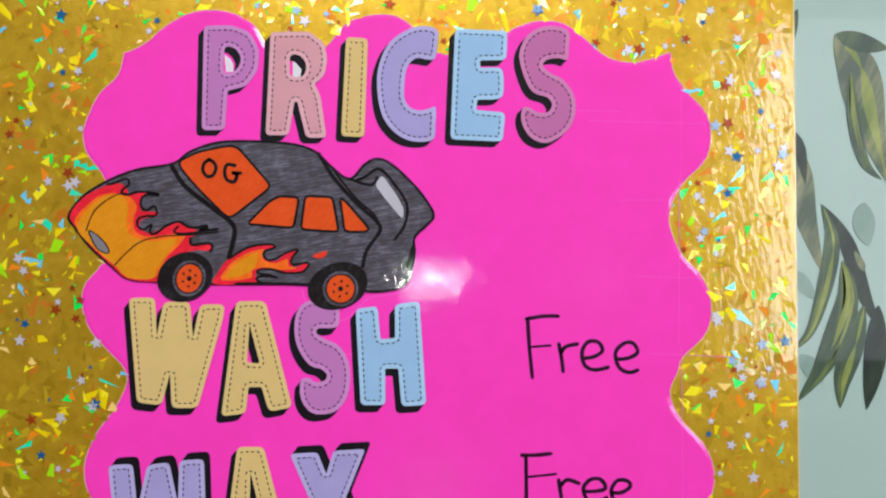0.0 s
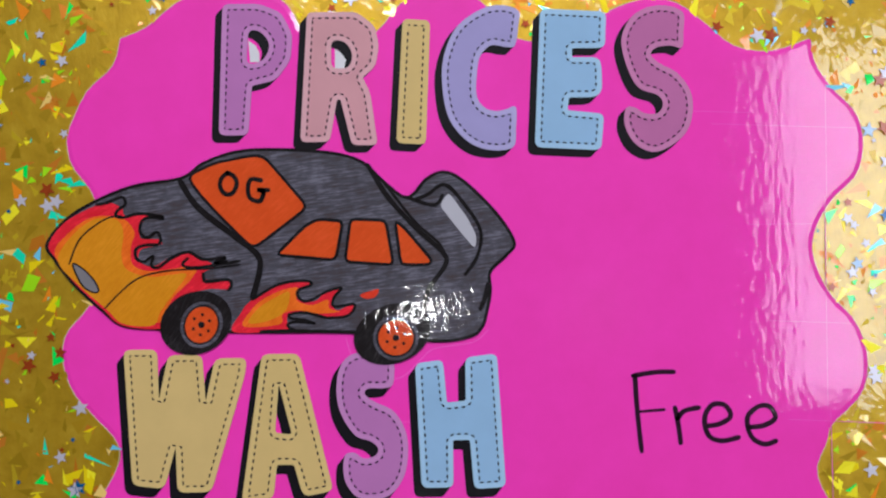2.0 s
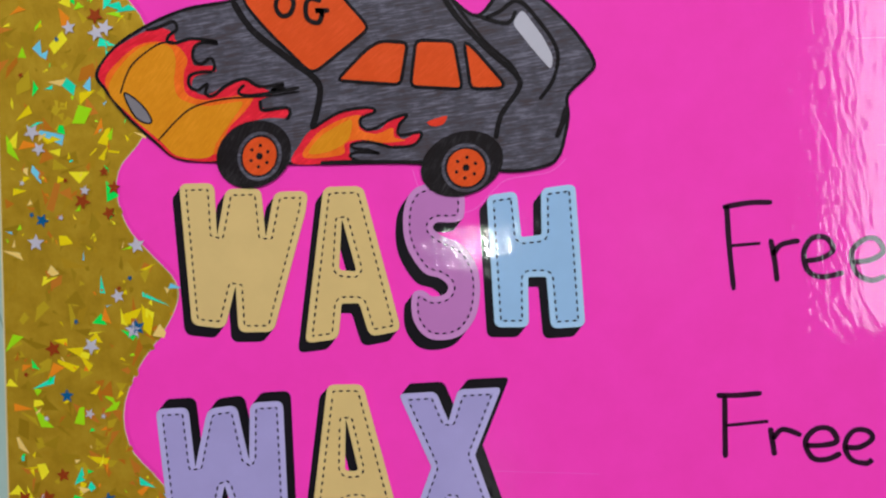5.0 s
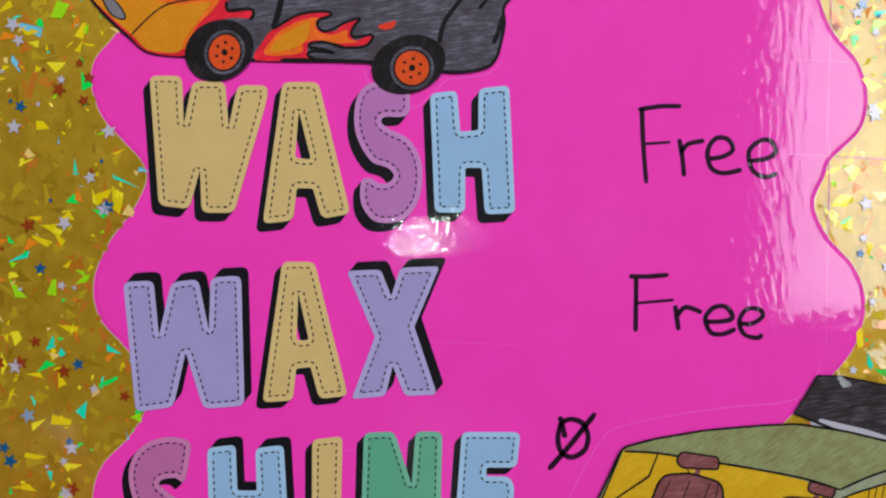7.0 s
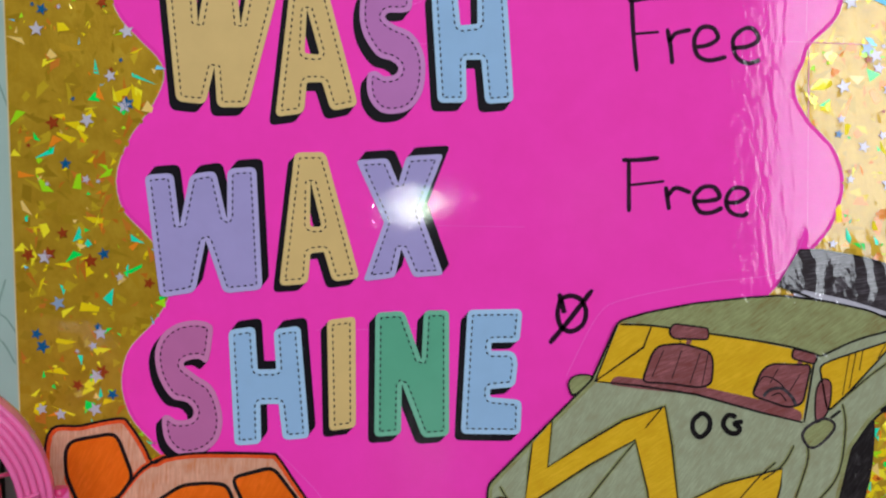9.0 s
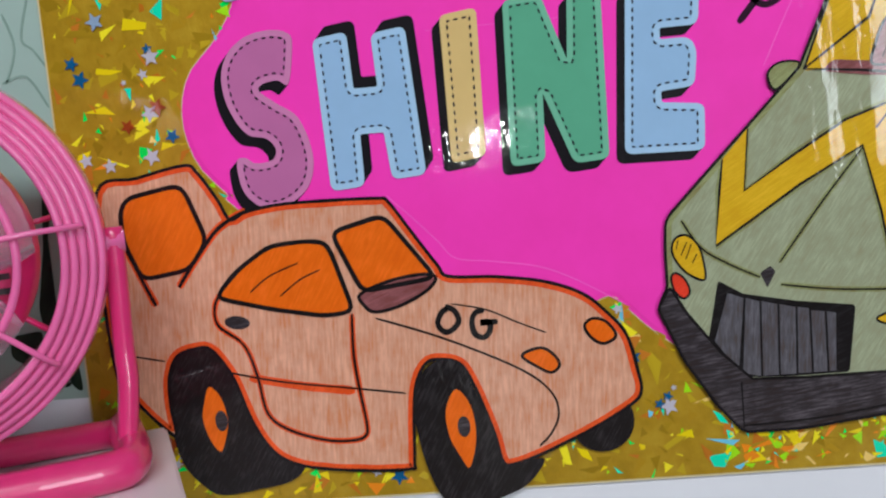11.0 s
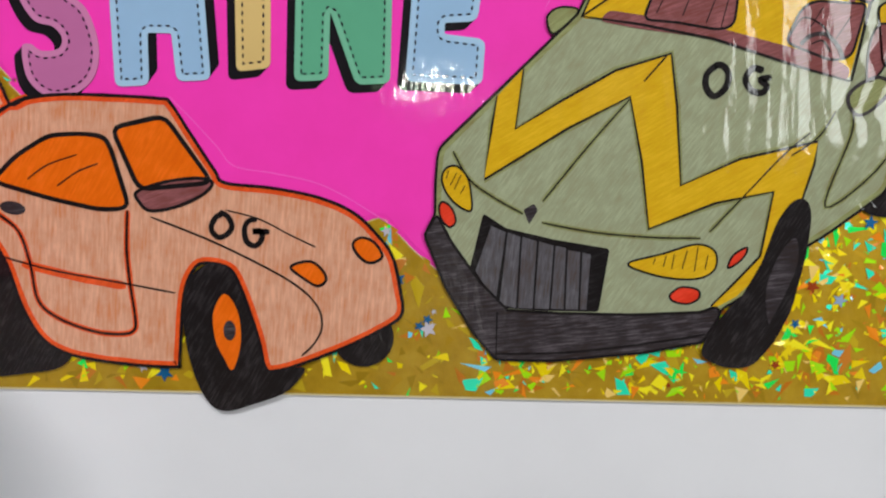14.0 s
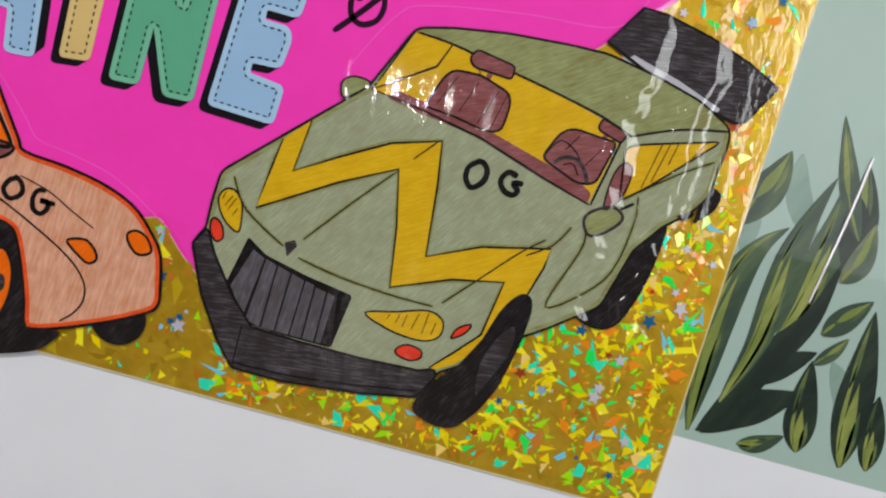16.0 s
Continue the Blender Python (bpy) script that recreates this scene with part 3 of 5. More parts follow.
for s in ([(80.0, 505.0), (86.0, 506.0), (94.0, 509.0), (96.0, 505.0), (92.0, 502.0), (91.0, 499.0), (95.0, 498.0), (104.0, 500.0), (117.0, 498.0)], [(117.0, 497.0), (110.0, 498.0), (105.0, 496.0), (104.0, 490.0), (108.0, 487.0), (113.0, 490.0), (115.0, 486.0), (114.0, 483.0)], [(114.0, 483.0), (107.0, 483.0), (102.0, 481.0), (102.0, 476.0), (106.0, 474.0), (111.0, 477.0), (110.0, 472.0), (114.0, 471.0), (121.0, 476.0), (130.0, 479.0), (138.0, 475.0), (150.0, 476.0), (144.0, 473.0), (151.0, 474.0)], [(130.0, 476.0), (127.0, 473.0), (129.0, 471.0), (138.0, 471.0), (158.0, 474.0)], [(138.0, 468.0), (138.0, 465.0), (140.0, 463.0), (151.0, 464.0), (153.0, 461.0), (151.0, 458.0)]):
    drawn("flame_line", s, 1.7, 5.15, "ink", flame)
side = paper("side_flame", spline([(154.0, 436.0), (158.0, 446.0), (164.0, 453.0), (178.0, 461.0), (192.0, 463.0), (195.0, 461.0), (190.0, 459.0), (189.0, 455.0), (192.0, 452.0), (198.0, 452.0), (204.0, 457.0), (212.0, 459.0), (208.0, 455.0), (207.0, 450.0), (210.0, 447.0), (218.0, 450.0), (215.0, 444.0), (204.0, 443.0), (194.0, 446.0), (184.0, 445.0), (183.0, 440.0), (186.0, 437.0), (178.0, 436.0)]), 4.9, "flame_red", body, 0.3, "red flame on the door")
paper("flame_middle", shrunk(spline([(157.0, 438.0), (162.0, 448.0), (169.0, 454.0), (180.0, 459.0), (189.0, 460.0), (188.0, 453.0), (197.0, 450.0), (206.0, 453.0), (207.0, 448.0), (213.0, 446.0), (200.0, 445.0), (189.0, 447.0), (180.0, 445.0), (178.0, 439.0)]), 0.92), 5.0, "flame_orange", side, 0.2)
paper("flame_core", spline([(162.0, 441.0), (168.0, 449.0), (178.0, 455.0), (184.0, 457.0), (183.0, 449.0), (178.0, 444.0), (170.0, 441.0)]), 5.1, "flame_yellow", side, 0.2)
for s in ([(164.0, 453.0), (178.0, 461.0), (192.0, 463.0), (196.0, 461.0), (189.0, 458.0), (189.0, 454.0), (194.0, 452.0), (204.0, 457.0), (212.0, 459.0), (208.0, 454.0), (208.0, 449.0), (219.0, 450.0), (215.0, 444.0), (204.0, 443.0)], [(204.0, 443.0), (192.0, 446.0), (184.0, 445.0), (185.0, 443.0), (192.0, 442.0), (198.0, 440.0)], [(198.0, 440.0), (187.0, 441.0), (183.0, 439.0), (188.0, 436.0)]):
    drawn("flame_line", s, 1.5, 5.15, "ink", side)
ws = [(129.0, 520.0), (144.0, 527.0), (165.0, 531.0), (171.0, 530.0), (193.0, 504.0), (192.0, 501.0), (167.0, 482.0), (163.0, 482.0), (147.0, 498.0), (136.0, 510.0)]
screen = paper("windscreen", rounded(ws, 5), 5.0, "orange", body, 0.3, "orange windscreen")
drawn("windscreen_line", rounded(ws, 5, 3), 1.5, 5.15, "ink", screen, True, False)
initials(screen, [[(152.0, 522.0), (148.0, 519.0), (147.0, 514.0), (150.0, 510.0), (154.0, 511.0), (156.0, 516.0), (154.0, 520.0), (150.0, 522.0)], [(170.0, 517.0), (164.0, 518.0), (162.0, 514.0), (163.0, 508.0), (168.0, 506.0), (170.0, 509.0), (170.0, 512.0), (167.0, 512.0), (174.0, 512.0)], [(168.0, 513.0), (171.0, 509.0)]], 2.4, 5.4)
for w in ([(177.0, 477.0), (192.0, 492.0), (199.0, 496.0), (213.0, 495.0), (209.0, 474.0)], [(217.0, 496.0), (236.0, 495.0), (240.0, 471.0), (214.0, 473.0)], [(241.0, 495.0), (246.0, 491.0), (261.0, 473.0), (259.0, 471.0), (244.0, 471.0)]):
    p = paper("window", rounded(w, 3), 5.0, "orange", body, 0.3, "orange side window")
    drawn("window_line", rounded(w, 3, 2), 1.7, 5.15, "ink", p, True, False)
wing = paper("spoiler_gap", rounded([(265.0, 503.0), (270.0, 510.0), (280.0, 496.0), (285.0, 486.0), (284.0, 479.0), (274.0, 491.0)], 3), 5.0, "silver", body, 0.3, "light grey gap under the spoiler")
drawn("windscreen_post", [(125.0, 518.0), (135.0, 503.0), (155.0, 487.0), (167.0, 477.0), (168.0, 468.0), (164.0, 453.0)], 3.3, 5.05, "ink", body)
drawn("roof_line", [(226.0, 526.0), (237.0, 508.0), (252.0, 491.0), (266.0, 478.0), (268.0, 471.0), (259.0, 458.0), (256.0, 446.0)], 2.6, 5.05, "ink", body)
drawn("roof_line", [(235.0, 516.0), (251.0, 495.0), (264.0, 483.0), (268.0, 476.0)], 1.6, 5.0, "ink", body)
drawn("spoiler_line", [(252.0, 506.0), (259.0, 509.0), (268.0, 514.0), (278.0, 504.0), (287.0, 489.0), (285.0, 475.0), (278.0, 465.0)], 2.0, 5.05, "ink", body)
drawn("spoiler_line", [(246.0, 508.0), (262.0, 503.0), (267.0, 509.0)], 2.0, 5.05, "ink", body)
drawn("bumper_line", [(291.0, 461.0), (289.0, 453.0), (286.0, 446.0)], 2.6, 5.05, "ink", body)
drawn("sill_line", [(168.0, 436.0), (192.0, 436.0), (222.0, 435.0)], 2.0, 5.05, "ink", body)
drawn("hood_line", [(66.0, 473.0), (72.0, 487.0), (85.0, 497.0), (94.0, 499.0)], 0.9, 5.2, "ink", body)
drawn("hood_line", [(85.0, 449.0), (101.0, 464.0), (118.0, 469.0), (140.0, 470.0), (158.0, 472.0)], 0.9, 5.2, "ink", body)
lamp = paper("headlight", spline([(68.0, 473.0), (73.0, 471.0), (79.0, 465.0), (82.0, 459.0), (79.0, 458.0), (73.0, 462.0)]), 5.15, "lamp_grey", body, 0.3, "grey headlight")
drawn("headlight_line", [(68.0, 473.0), (73.0, 471.0), (79.0, 465.0), (82.0, 459.0), (79.0, 458.0), (73.0, 462.0)], 0.9, 5.25, "ink", lamp, True)
handle = paper("door_handle", spline([(222.0, 455.0), (227.0, 457.0), (232.0, 458.0), (230.0, 454.0), (225.0, 453.0)]), 5.0, "red", body, 0.3, "dark red door handle")
wheel(black_car, ((134.0, 441.0), 19.7, 16.6, 24), ((137.0, 440.0), 8.5, 9.8, -21), None, 6)
wheel(black_car, ((239.0, 434.0), 21.2, 15.8, 19), ((241.0, 432.0), 9.4, 9.4, 32), None, 6)

# the orange car
orange_car = thing("car_cutout", "peach and orange pencil-drawn sports car cutout with black tyres", "car cutout", "car cutouts on the poster")
wheel(orange_car, ((246.0, 31.0), 15.0, 15.0, 37))
t = paper("tyre", spline([(40.5, 69.0), (45.0, 79.5), (56.0, 83.0), (66.0, 77.0), (77.0, 63.0), (85.0, 40.0), (94.0, 25.0), (103.0, 19.0), (96.0, 12.0), (81.0, 9.0), (63.0, 7.0), (54.0, 11.0), (44.0, 24.0), (40.0, 45.0)]), 5.0, "tyre_ink", orange_car, 0.4, "black ink tyre")
r = paper("rim", spline([(61.0, 61.0), (66.0, 55.0), (68.0, 44.0), (66.0, 35.0), (63.0, 29.0), (59.0, 34.0), (56.0, 45.0), (58.0, 55.0)]), 5.2, "amber", t, 0.3, "orange rim")
paper("hub", oval((65.0, 44.0), 3.0, 5.1, 0), 5.4, "black_pencil", t, 0.3, "grey drawn hub")
shell = [(18.0, 158.0), (38.0, 163.0), (61.0, 167.0), (67.0, 163.0), (75.0, 150.0), (80.0, 140.0), (88.0, 143.0), (104.0, 145.0), (125.0, 145.0), (150.0, 144.0), (155.0, 142.0), (164.0, 128.0), (175.0, 111.0), (180.0, 105.0), (202.0, 103.0), (224.0, 99.0), (241.0, 92.0), (252.0, 82.0), (260.0, 71.0), (264.0, 54.0), (265.0, 44.0), (260.0, 38.0)] + [(242.0, 28.0), (219.0, 18.0), (203.0, 13.0), (198.0, 15.0), (195.0, 29.0), (188.0, 51.0), (182.0, 63.0), (173.0, 66.0), (165.0, 64.0), (159.0, 50.0), (156.0, 18.0), (154.0, 14.0), (129.0, 15.0), (103.0, 19.0), (89.0, 27.0), (80.0, 43.0), (73.0, 65.0), (64.0, 79.0), (56.0, 80.0), (47.0, 77.0), (42.0, 67.0), (41.0, 53.0), (42.0, 39.0), (36.0, 43.0), (24.0, 57.0), (17.0, 68.0), (15.0, 111.0)]
orange_shell = shell
body = paper("body", spline(shell, True, 4), 5.1, "peach", orange_car, 0.9, "peach pencil body")
drawn("orange_edge", inset(even(spline(shell, True, 4), 2.0), 1.7), 2.4, 5.25, "rust", body, True, False)
drawn("outline", shell, 1.6, 5.3, "ink", body, True)
t = paper("tyre", spline([(158.0, 44.0), (161.0, 57.0), (168.0, 64.0), (175.0, 66.0), (182.0, 63.0), (187.0, 51.0), (194.0, 31.0), (198.0, 15.0), (203.0, 13.0), (217.0, 15.0), (214.0, 8.0), (206.0, 1.0), (190.0, -5.0), (180.0, -8.0), (172.0, -6.0), (165.0, 5.0), (160.0, 23.0)]), 5.4, "tyre_ink", orange_car, 0.4, "black ink tyre")
r = paper("rim", spline([(178.0, 51.0), (183.0, 47.0), (186.0, 38.0), (186.0, 25.0), (182.0, 13.0), (178.0, 19.0), (174.0, 28.0), (173.0, 41.0)]), 5.6, "amber", t, 0.3, "orange rim")
paper("hub", oval((181.0, 33.0), 3.0, 5.0, 0), 5.8, "black_pencil", t, 0.3, "grey drawn hub")
for nm, w, label in (("spoiler_window", [(28.0, 148.0), (32.0, 154.0), (56.0, 158.0), (60.0, 155.0), (68.0, 131.0), (58.0, 118.0), (35.0, 115.0), (28.0, 133.0)], "orange opening under the spoiler"),
                     ("window", [(71.0, 106.0), (81.0, 116.0), (97.0, 126.0), (113.0, 127.0), (123.0, 126.0), (126.0, 121.0), (134.0, 92.0), (120.0, 91.0), (96.0, 96.0), (71.0, 103.0)], "orange side window"),
                     ("windscreen", [(127.0, 130.0), (152.0, 136.0), (174.0, 105.0), (139.0, 101.0)], "orange windscreen")):
    p = paper(nm, rounded(w, 5), 5.35, "amber", body, 0.3, label)
    drawn("window_line", rounded(w, 5, 3), 2.2, 5.5, "ink", p, True, False)
p = paper("dashboard", spline([(138.0, 100.0), (152.0, 105.0), (167.0, 107.0), (174.0, 105.0), (169.0, 99.0), (156.0, 93.0), (144.0, 91.0), (139.0, 95.0)]), 5.45, "brown", body, 0.3, "dull brown dashboard")
drawn("dashboard_line", [(138.0, 100.0), (152.0, 105.0), (167.0, 107.0), (174.0, 105.0), (169.0, 99.0), (156.0, 93.0), (144.0, 91.0), (139.0, 95.0)], 1.6, 5.6, "ink", p, True)
for s in ([(86.0, 105.0), (96.0, 112.0), (110.0, 117.0)], [(100.0, 102.0), (110.0, 109.0), (120.0, 113.0)]):
    drawn("glass_streak", s, 0.7, 5.55, "ink", body)
for s, w in (([(88.0, 143.5), (80.0, 140.0), (73.0, 135.5), (67.0, 129.0), (58.0, 118.0), (52.0, 110.0)], 1.7), ([(28.0, 133.0), (35.0, 114.0), (40.0, 102.0)], 1.7), ([(133.0, 91.0), (132.0, 72.0), (133.0, 56.0), (135.0, 38.0), (134.0, 32.0), (128.0, 30.0), (115.0, 31.0), (98.0, 37.0), (88.0, 46.0), (85.0, 64.0), (80.0, 80.0), (69.0, 90.0), (68.0, 99.0), (71.0, 105.0)], 1.3)):
    drawn("panel_glow", s, w * 2.2, 5.28, "rust", body)
    drawn("panel_line", s, w, 5.4, "ink", body)
drawn("stripe", [(81.0, 64.0), (107.0, 58.0), (131.0, 54.0)], 4.2, 5.3, "rust", body, label="orange door stripe")
for s, w in (([(69.0, 68.0), (96.0, 61.0), (132.0, 55.0), (155.0, 51.0)], 0.9), ([(144.0, 88.0), (175.0, 76.0), (209.0, 59.0), (223.0, 47.0), (226.0, 36.0), (222.0, 27.0), (216.0, 21.0)], 1.0), ([(180.0, 92.0), (196.0, 88.0), (210.0, 81.0), (223.0, 75.0)], 0.7), ([(24.0, 79.0), (41.0, 75.0)], 0.8)):
    drawn("hood_line", s, w, 5.4, "ink", body)
h = paper("door_handle", oval((78.0, 91.0), 6.1, 3.2, -9), 5.4, "black_pencil", body, 0.3, "dark grey door handle")
for s in ([(211.0, 65.0), (220.0, 68.0), (226.0, 64.0), (228.0, 59.0), (224.0, 56.0), (218.0, 59.0)], [(241.0, 77.0), (245.0, 80.0), (251.0, 78.0), (255.0, 72.0), (253.0, 69.0), (248.0, 68.0), (243.0, 72.0)]):
    p = paper("headlight", spline(s), 5.4, "amber", body, 0.3, "orange headlight")
    drawn("headlight_line", s, 1.4, 5.5, "ink", p, True)
initials(body, [[(178.0, 90.0), (175.0, 88.0), (173.0, 83.0), (176.0, 79.0), (180.0, 80.0), (183.0, 84.0), (181.0, 89.0), (177.0, 91.0)], [(195.0, 88.0), (191.0, 87.0), (189.0, 83.0), (190.0, 77.0), (194.0, 75.0), (197.0, 78.0), (197.0, 82.0), (193.0, 82.0), (201.0, 82.0)]], 2.6, 5.6)

# the green car
green_car = thing("car_cutout", "sage green pencil-drawn muscle car cutout with yellow stripes and black bumper", "car cutout", "car cutouts on the poster")
t = paper("tyre", spline([(483.0, 99.0), (489.0, 109.0), (495.0, 130.0), (499.0, 153.0), (507.0, 162.0), (514.0, 160.0), (515.0, 148.0), (513.0, 125.0), (507.0, 104.0), (500.0, 96.0), (491.0, 95.0)]), 4.9, "tyre_ink", green_car, 0.4, "black ink tyre")
t = paper("tyre_rear", spline([(527.0, 164.0), (529.0, 180.0), (532.0, 184.0), (537.0, 181.0), (536.0, 173.0), (531.0, 167.0)]), 4.9, "tyre_ink", green_car, 0.4, "black ink rear tyre")
wingp = paper("spoiler", rounded([(456.0, 241.0), (469.0, 262.0), (481.0, 262.0), (507.0, 257.0), (530.0, 250.0), (548.0, 242.0), (541.0, 229.0), (537.0, 221.0), (532.0, 219.0), (492.0, 227.0)], 2), 4.9, "black_pencil", green_car, 0.5, "black pencil rear spoiler")
drawn("spoiler_line", [(456.0, 241.0), (469.0, 262.0), (481.0, 262.0), (507.0, 257.0), (530.0, 250.0), (548.0, 242.0), (541.0, 229.0), (537.0, 221.0), (532.0, 219.0), (492.0, 227.0)], 1.3, 5.05, "ink", wingp, True, False)
paper("spoiler_gap", [(469.0, 236.0), (471.0, 238.0), (497.0, 232.0), (522.0, 224.0), (521.0, 221.0), (495.0, 228.0)], 5.0, "silver", wingp, 0.5, "pale grey strip under the spoiler")
shell = [(281.0, 123.0), (298.0, 140.0), (319.0, 161.0), (344.0, 186.0), (360.0, 221.0), (378.0, 226.0), (406.0, 231.0), (438.0, 234.0), (458.0, 235.0), (485.0, 231.0), (511.0, 225.0), (530.0, 216.0), (532.0, 209.0), (531.0, 193.0), (531.0, 179.0), (524.0, 168.0), (512.0, 157.0), (501.0, 141.0), (493.0, 107.0), (468.0, 87.0), (452.0, 76.0), (432.0, 57.0), (420.0, 49.0), (412.0, 35.0), (394.0, 30.0), (357.0, 25.0), (311.0, 22.0), (298.0, 36.0), (275.0, 82.0), (280.0, 92.0), (280.0, 108.0)]
body = paper("body", rounded(shell, 4), 5.1, "sage", green_car, 0.9, "sage green pencil body")
drawn("outline", rounded(shell, 4, 3), 1.3, 5.3, "ink", body, True, False)
drawn("green_edge", inset(even(rounded(shell, 4), 2.0), 1.6), 2.6, 5.22, "moss", body, True, False)
paper("roof", rounded([(361.0, 221.0), (378.0, 226.0), (407.0, 230.0), (439.0, 234.0), (458.0, 234.0), (485.0, 231.0), (511.0, 224.0), (529.0, 216.0), (529.0, 214.0), (505.0, 208.0), (481.0, 198.0), (463.0, 204.0), (431.0, 210.0), (405.0, 214.0), (380.0, 218.0)], 3), 5.25, "moss", body, 0.3, "darker green roof")
for s in ([(361.0, 219.0), (380.0, 218.0), (405.0, 214.0), (431.0, 210.0), (463.0, 204.0), (482.0, 198.0)], [(482.0, 198.0), (505.0, 208.0), (530.0, 214.0)], [(478.0, 196.0), (472.0, 158.0)]):
    drawn("roof_line", s, 1.3, 5.4, "ink", body)
screen = paper("windscreen", rounded([(361.0, 220.0), (380.0, 218.0), (405.0, 214.0), (431.0, 210.0), (463.0, 203.0), (477.0, 196.0), (471.0, 159.0), (444.0, 166.0), (407.0, 177.0), (372.0, 184.0), (346.0, 184.0)], 2), 5.35, "mustard", body, 0.25, "mustard yellow windscreen")
paper("dashboard", rounded([(354.0, 183.0), (358.0, 188.0), (374.0, 186.0), (405.0, 182.0), (442.0, 173.0), (463.0, 168.0), (471.0, 164.0), (470.0, 158.0), (444.0, 165.0), (407.0, 176.0), (372.0, 180.0)], 3), 5.5, "brown", screen, 0.2, "brown dashboard")
for s in ([(374.0, 184.0), (380.0, 201.0), (384.0, 206.0), (398.0, 207.0), (415.0, 202.0), (417.0, 196.0), (416.0, 182.0), (409.0, 180.0), (390.0, 183.0)], [(440.0, 175.0), (446.0, 190.0), (452.0, 194.0), (470.0, 193.0), (476.0, 193.0), (471.0, 169.0), (462.0, 167.0)]):
    seat = paper("seat", rounded(s, 4), 5.55, "brown", screen, 0.2, "brown pencil seat")
    drawn("seat_line", rounded(s, 4, 3), 1.2, 5.65, "ink", seat, True, False)
for s in ([(390.0, 214.0), (393.0, 219.0), (414.0, 216.0), (414.0, 209.0), (393.0, 210.0)], [(464.0, 197.0), (465.0, 203.0), (480.0, 199.0), (478.0, 193.0)]):
    hr = paper("headrest", rounded(s, 2), 5.6, "brown", screen, 0.2, "brown headrest")
    drawn("headrest_line", rounded(s, 2, 2), 1.1, 5.7, "ink", hr, True, False)
for s in ([(396.0, 210.0), (398.0, 207.0)], [(387.0, 203.0), (380.0, 187.0)], [(398.0, 203.0), (392.0, 186.0)], [(409.0, 201.0), (403.0, 183.0)], [(414.0, 201.0), (410.0, 181.0)], [(456.0, 191.0), (451.0, 182.0)], [(469.0, 187.0), (463.0, 177.0)]):
    drawn("seat_seam", s, 0.8, 5.75, "ink", screen, smooth=False)
for s in ([(403.0, 211.0), (401.5, 204.5)], [(470.0, 196.0), (467.0, 190.0)]):
    drawn("headrest_post", s, 4.6, 5.58, "brown", screen, smooth=False, label="brown headrest post")
for s in ([(441.0, 176.0), (447.0, 186.0), (456.0, 183.0), (462.0, 176.0)], [(452.0, 174.5), (457.0, 176.0), (461.0, 171.0)]):
    drawn("seat_seam", s, 0.8, 5.75, "ink", screen)
drawn("steering_wheel", [(447.0, 174.0), (451.0, 178.0), (458.0, 179.0), (464.0, 174.0), (467.0, 168.0)], 1.9, 5.8, "black_pencil", screen, label="dark steering wheel")
for s in ([(360.0, 220.0), (346.0, 185.0), (372.0, 182.0), (407.0, 176.0), (444.0, 165.0), (471.0, 158.0)], [(380.0, 218.0), (375.0, 205.0), (346.0, 185.0)]):
    drawn("windscreen_line", s, 1.2, 5.7, "ink", screen, smooth=False)
sidew = paper("window", rounded([(481.0, 192.0), (490.0, 196.0), (528.0, 208.0), (520.0, 199.0), (499.0, 176.0), (486.0, 164.0)], 3), 5.3, "mustard", body, 0.25, "mustard side window")
drawn("window_line", rounded([(481.0, 192.0), (490.0, 196.0), (528.0, 208.0), (520.0, 199.0), (499.0, 176.0), (486.0, 164.0)], 3, 2), 1.1, 5.45, "ink", sidew, True, False)
for s in ([(499.0, 199.0), (495.0, 174.0)], [(503.0, 200.0), (499.0, 178.0)], [(507.0, 201.0), (505.0, 189.0)], [(521.0, 205.0), (516.0, 196.0)]):
    drawn("window_bar", s, 0.9, 5.5, "ink", sidew, smooth=False)
paper("seat_back", spline([(479.0, 159.0), (479.0, 176.0), (483.0, 184.0), (488.0, 181.0), (487.0, 167.0), (483.0, 160.0)]), 5.45, "brown", body, 0.25, "brown seat back")
drawn("seat_back_line", [(479.0, 159.0), (479.0, 176.0), (483.0, 184.0), (488.0, 181.0), (487.0, 167.0), (483.0, 160.0)], 1.0, 5.55, "ink", body, True)
stripe = paper("stripe", [(308.0, 148.0), (320.0, 161.0), (317.0, 133.0), (339.0, 147.0), (363.0, 161.0), (388.0, 169.0), (392.0, 145.0), (396.0, 108.0), (423.0, 121.0), (459.0, 130.0), (458.0, 119.0), (448.0, 78.0), (426.0, 55.0), (416.0, 49.0), (414.0, 50.0), (424.0, 61.0), (436.0, 75.0), (440.0, 106.0), (413.0, 100.0), (382.0, 87.0), (377.0, 119.0), (370.0, 149.0), (342.0, 134.0), (303.0, 109.0), (306.0, 134.0)], 5.3, "mustard", body, 0.25, "mustard yellow zigzag stripe")
drawn("stripe_line", [(308.0, 148.0), (306.0, 134.0), (303.0, 109.0), (342.0, 134.0), (370.0, 149.0), (377.0, 119.0), (382.0, 87.0), (413.0, 100.0), (440.0, 106.0), (436.0, 75.0), (424.0, 61.0), (414.0, 50.0)], 1.2, 5.45, "ink", stripe, smooth=False)
drawn("stripe_line", [(320.0, 161.0), (317.0, 133.0), (339.0, 147.0), (363.0, 161.0), (388.0, 169.0), (392.0, 145.0), (396.0, 108.0), (423.0, 121.0), (459.0, 130.0), (458.0, 119.0), (450.0, 88.0)], 1.2, 5.45, "ink", stripe, smooth=False)
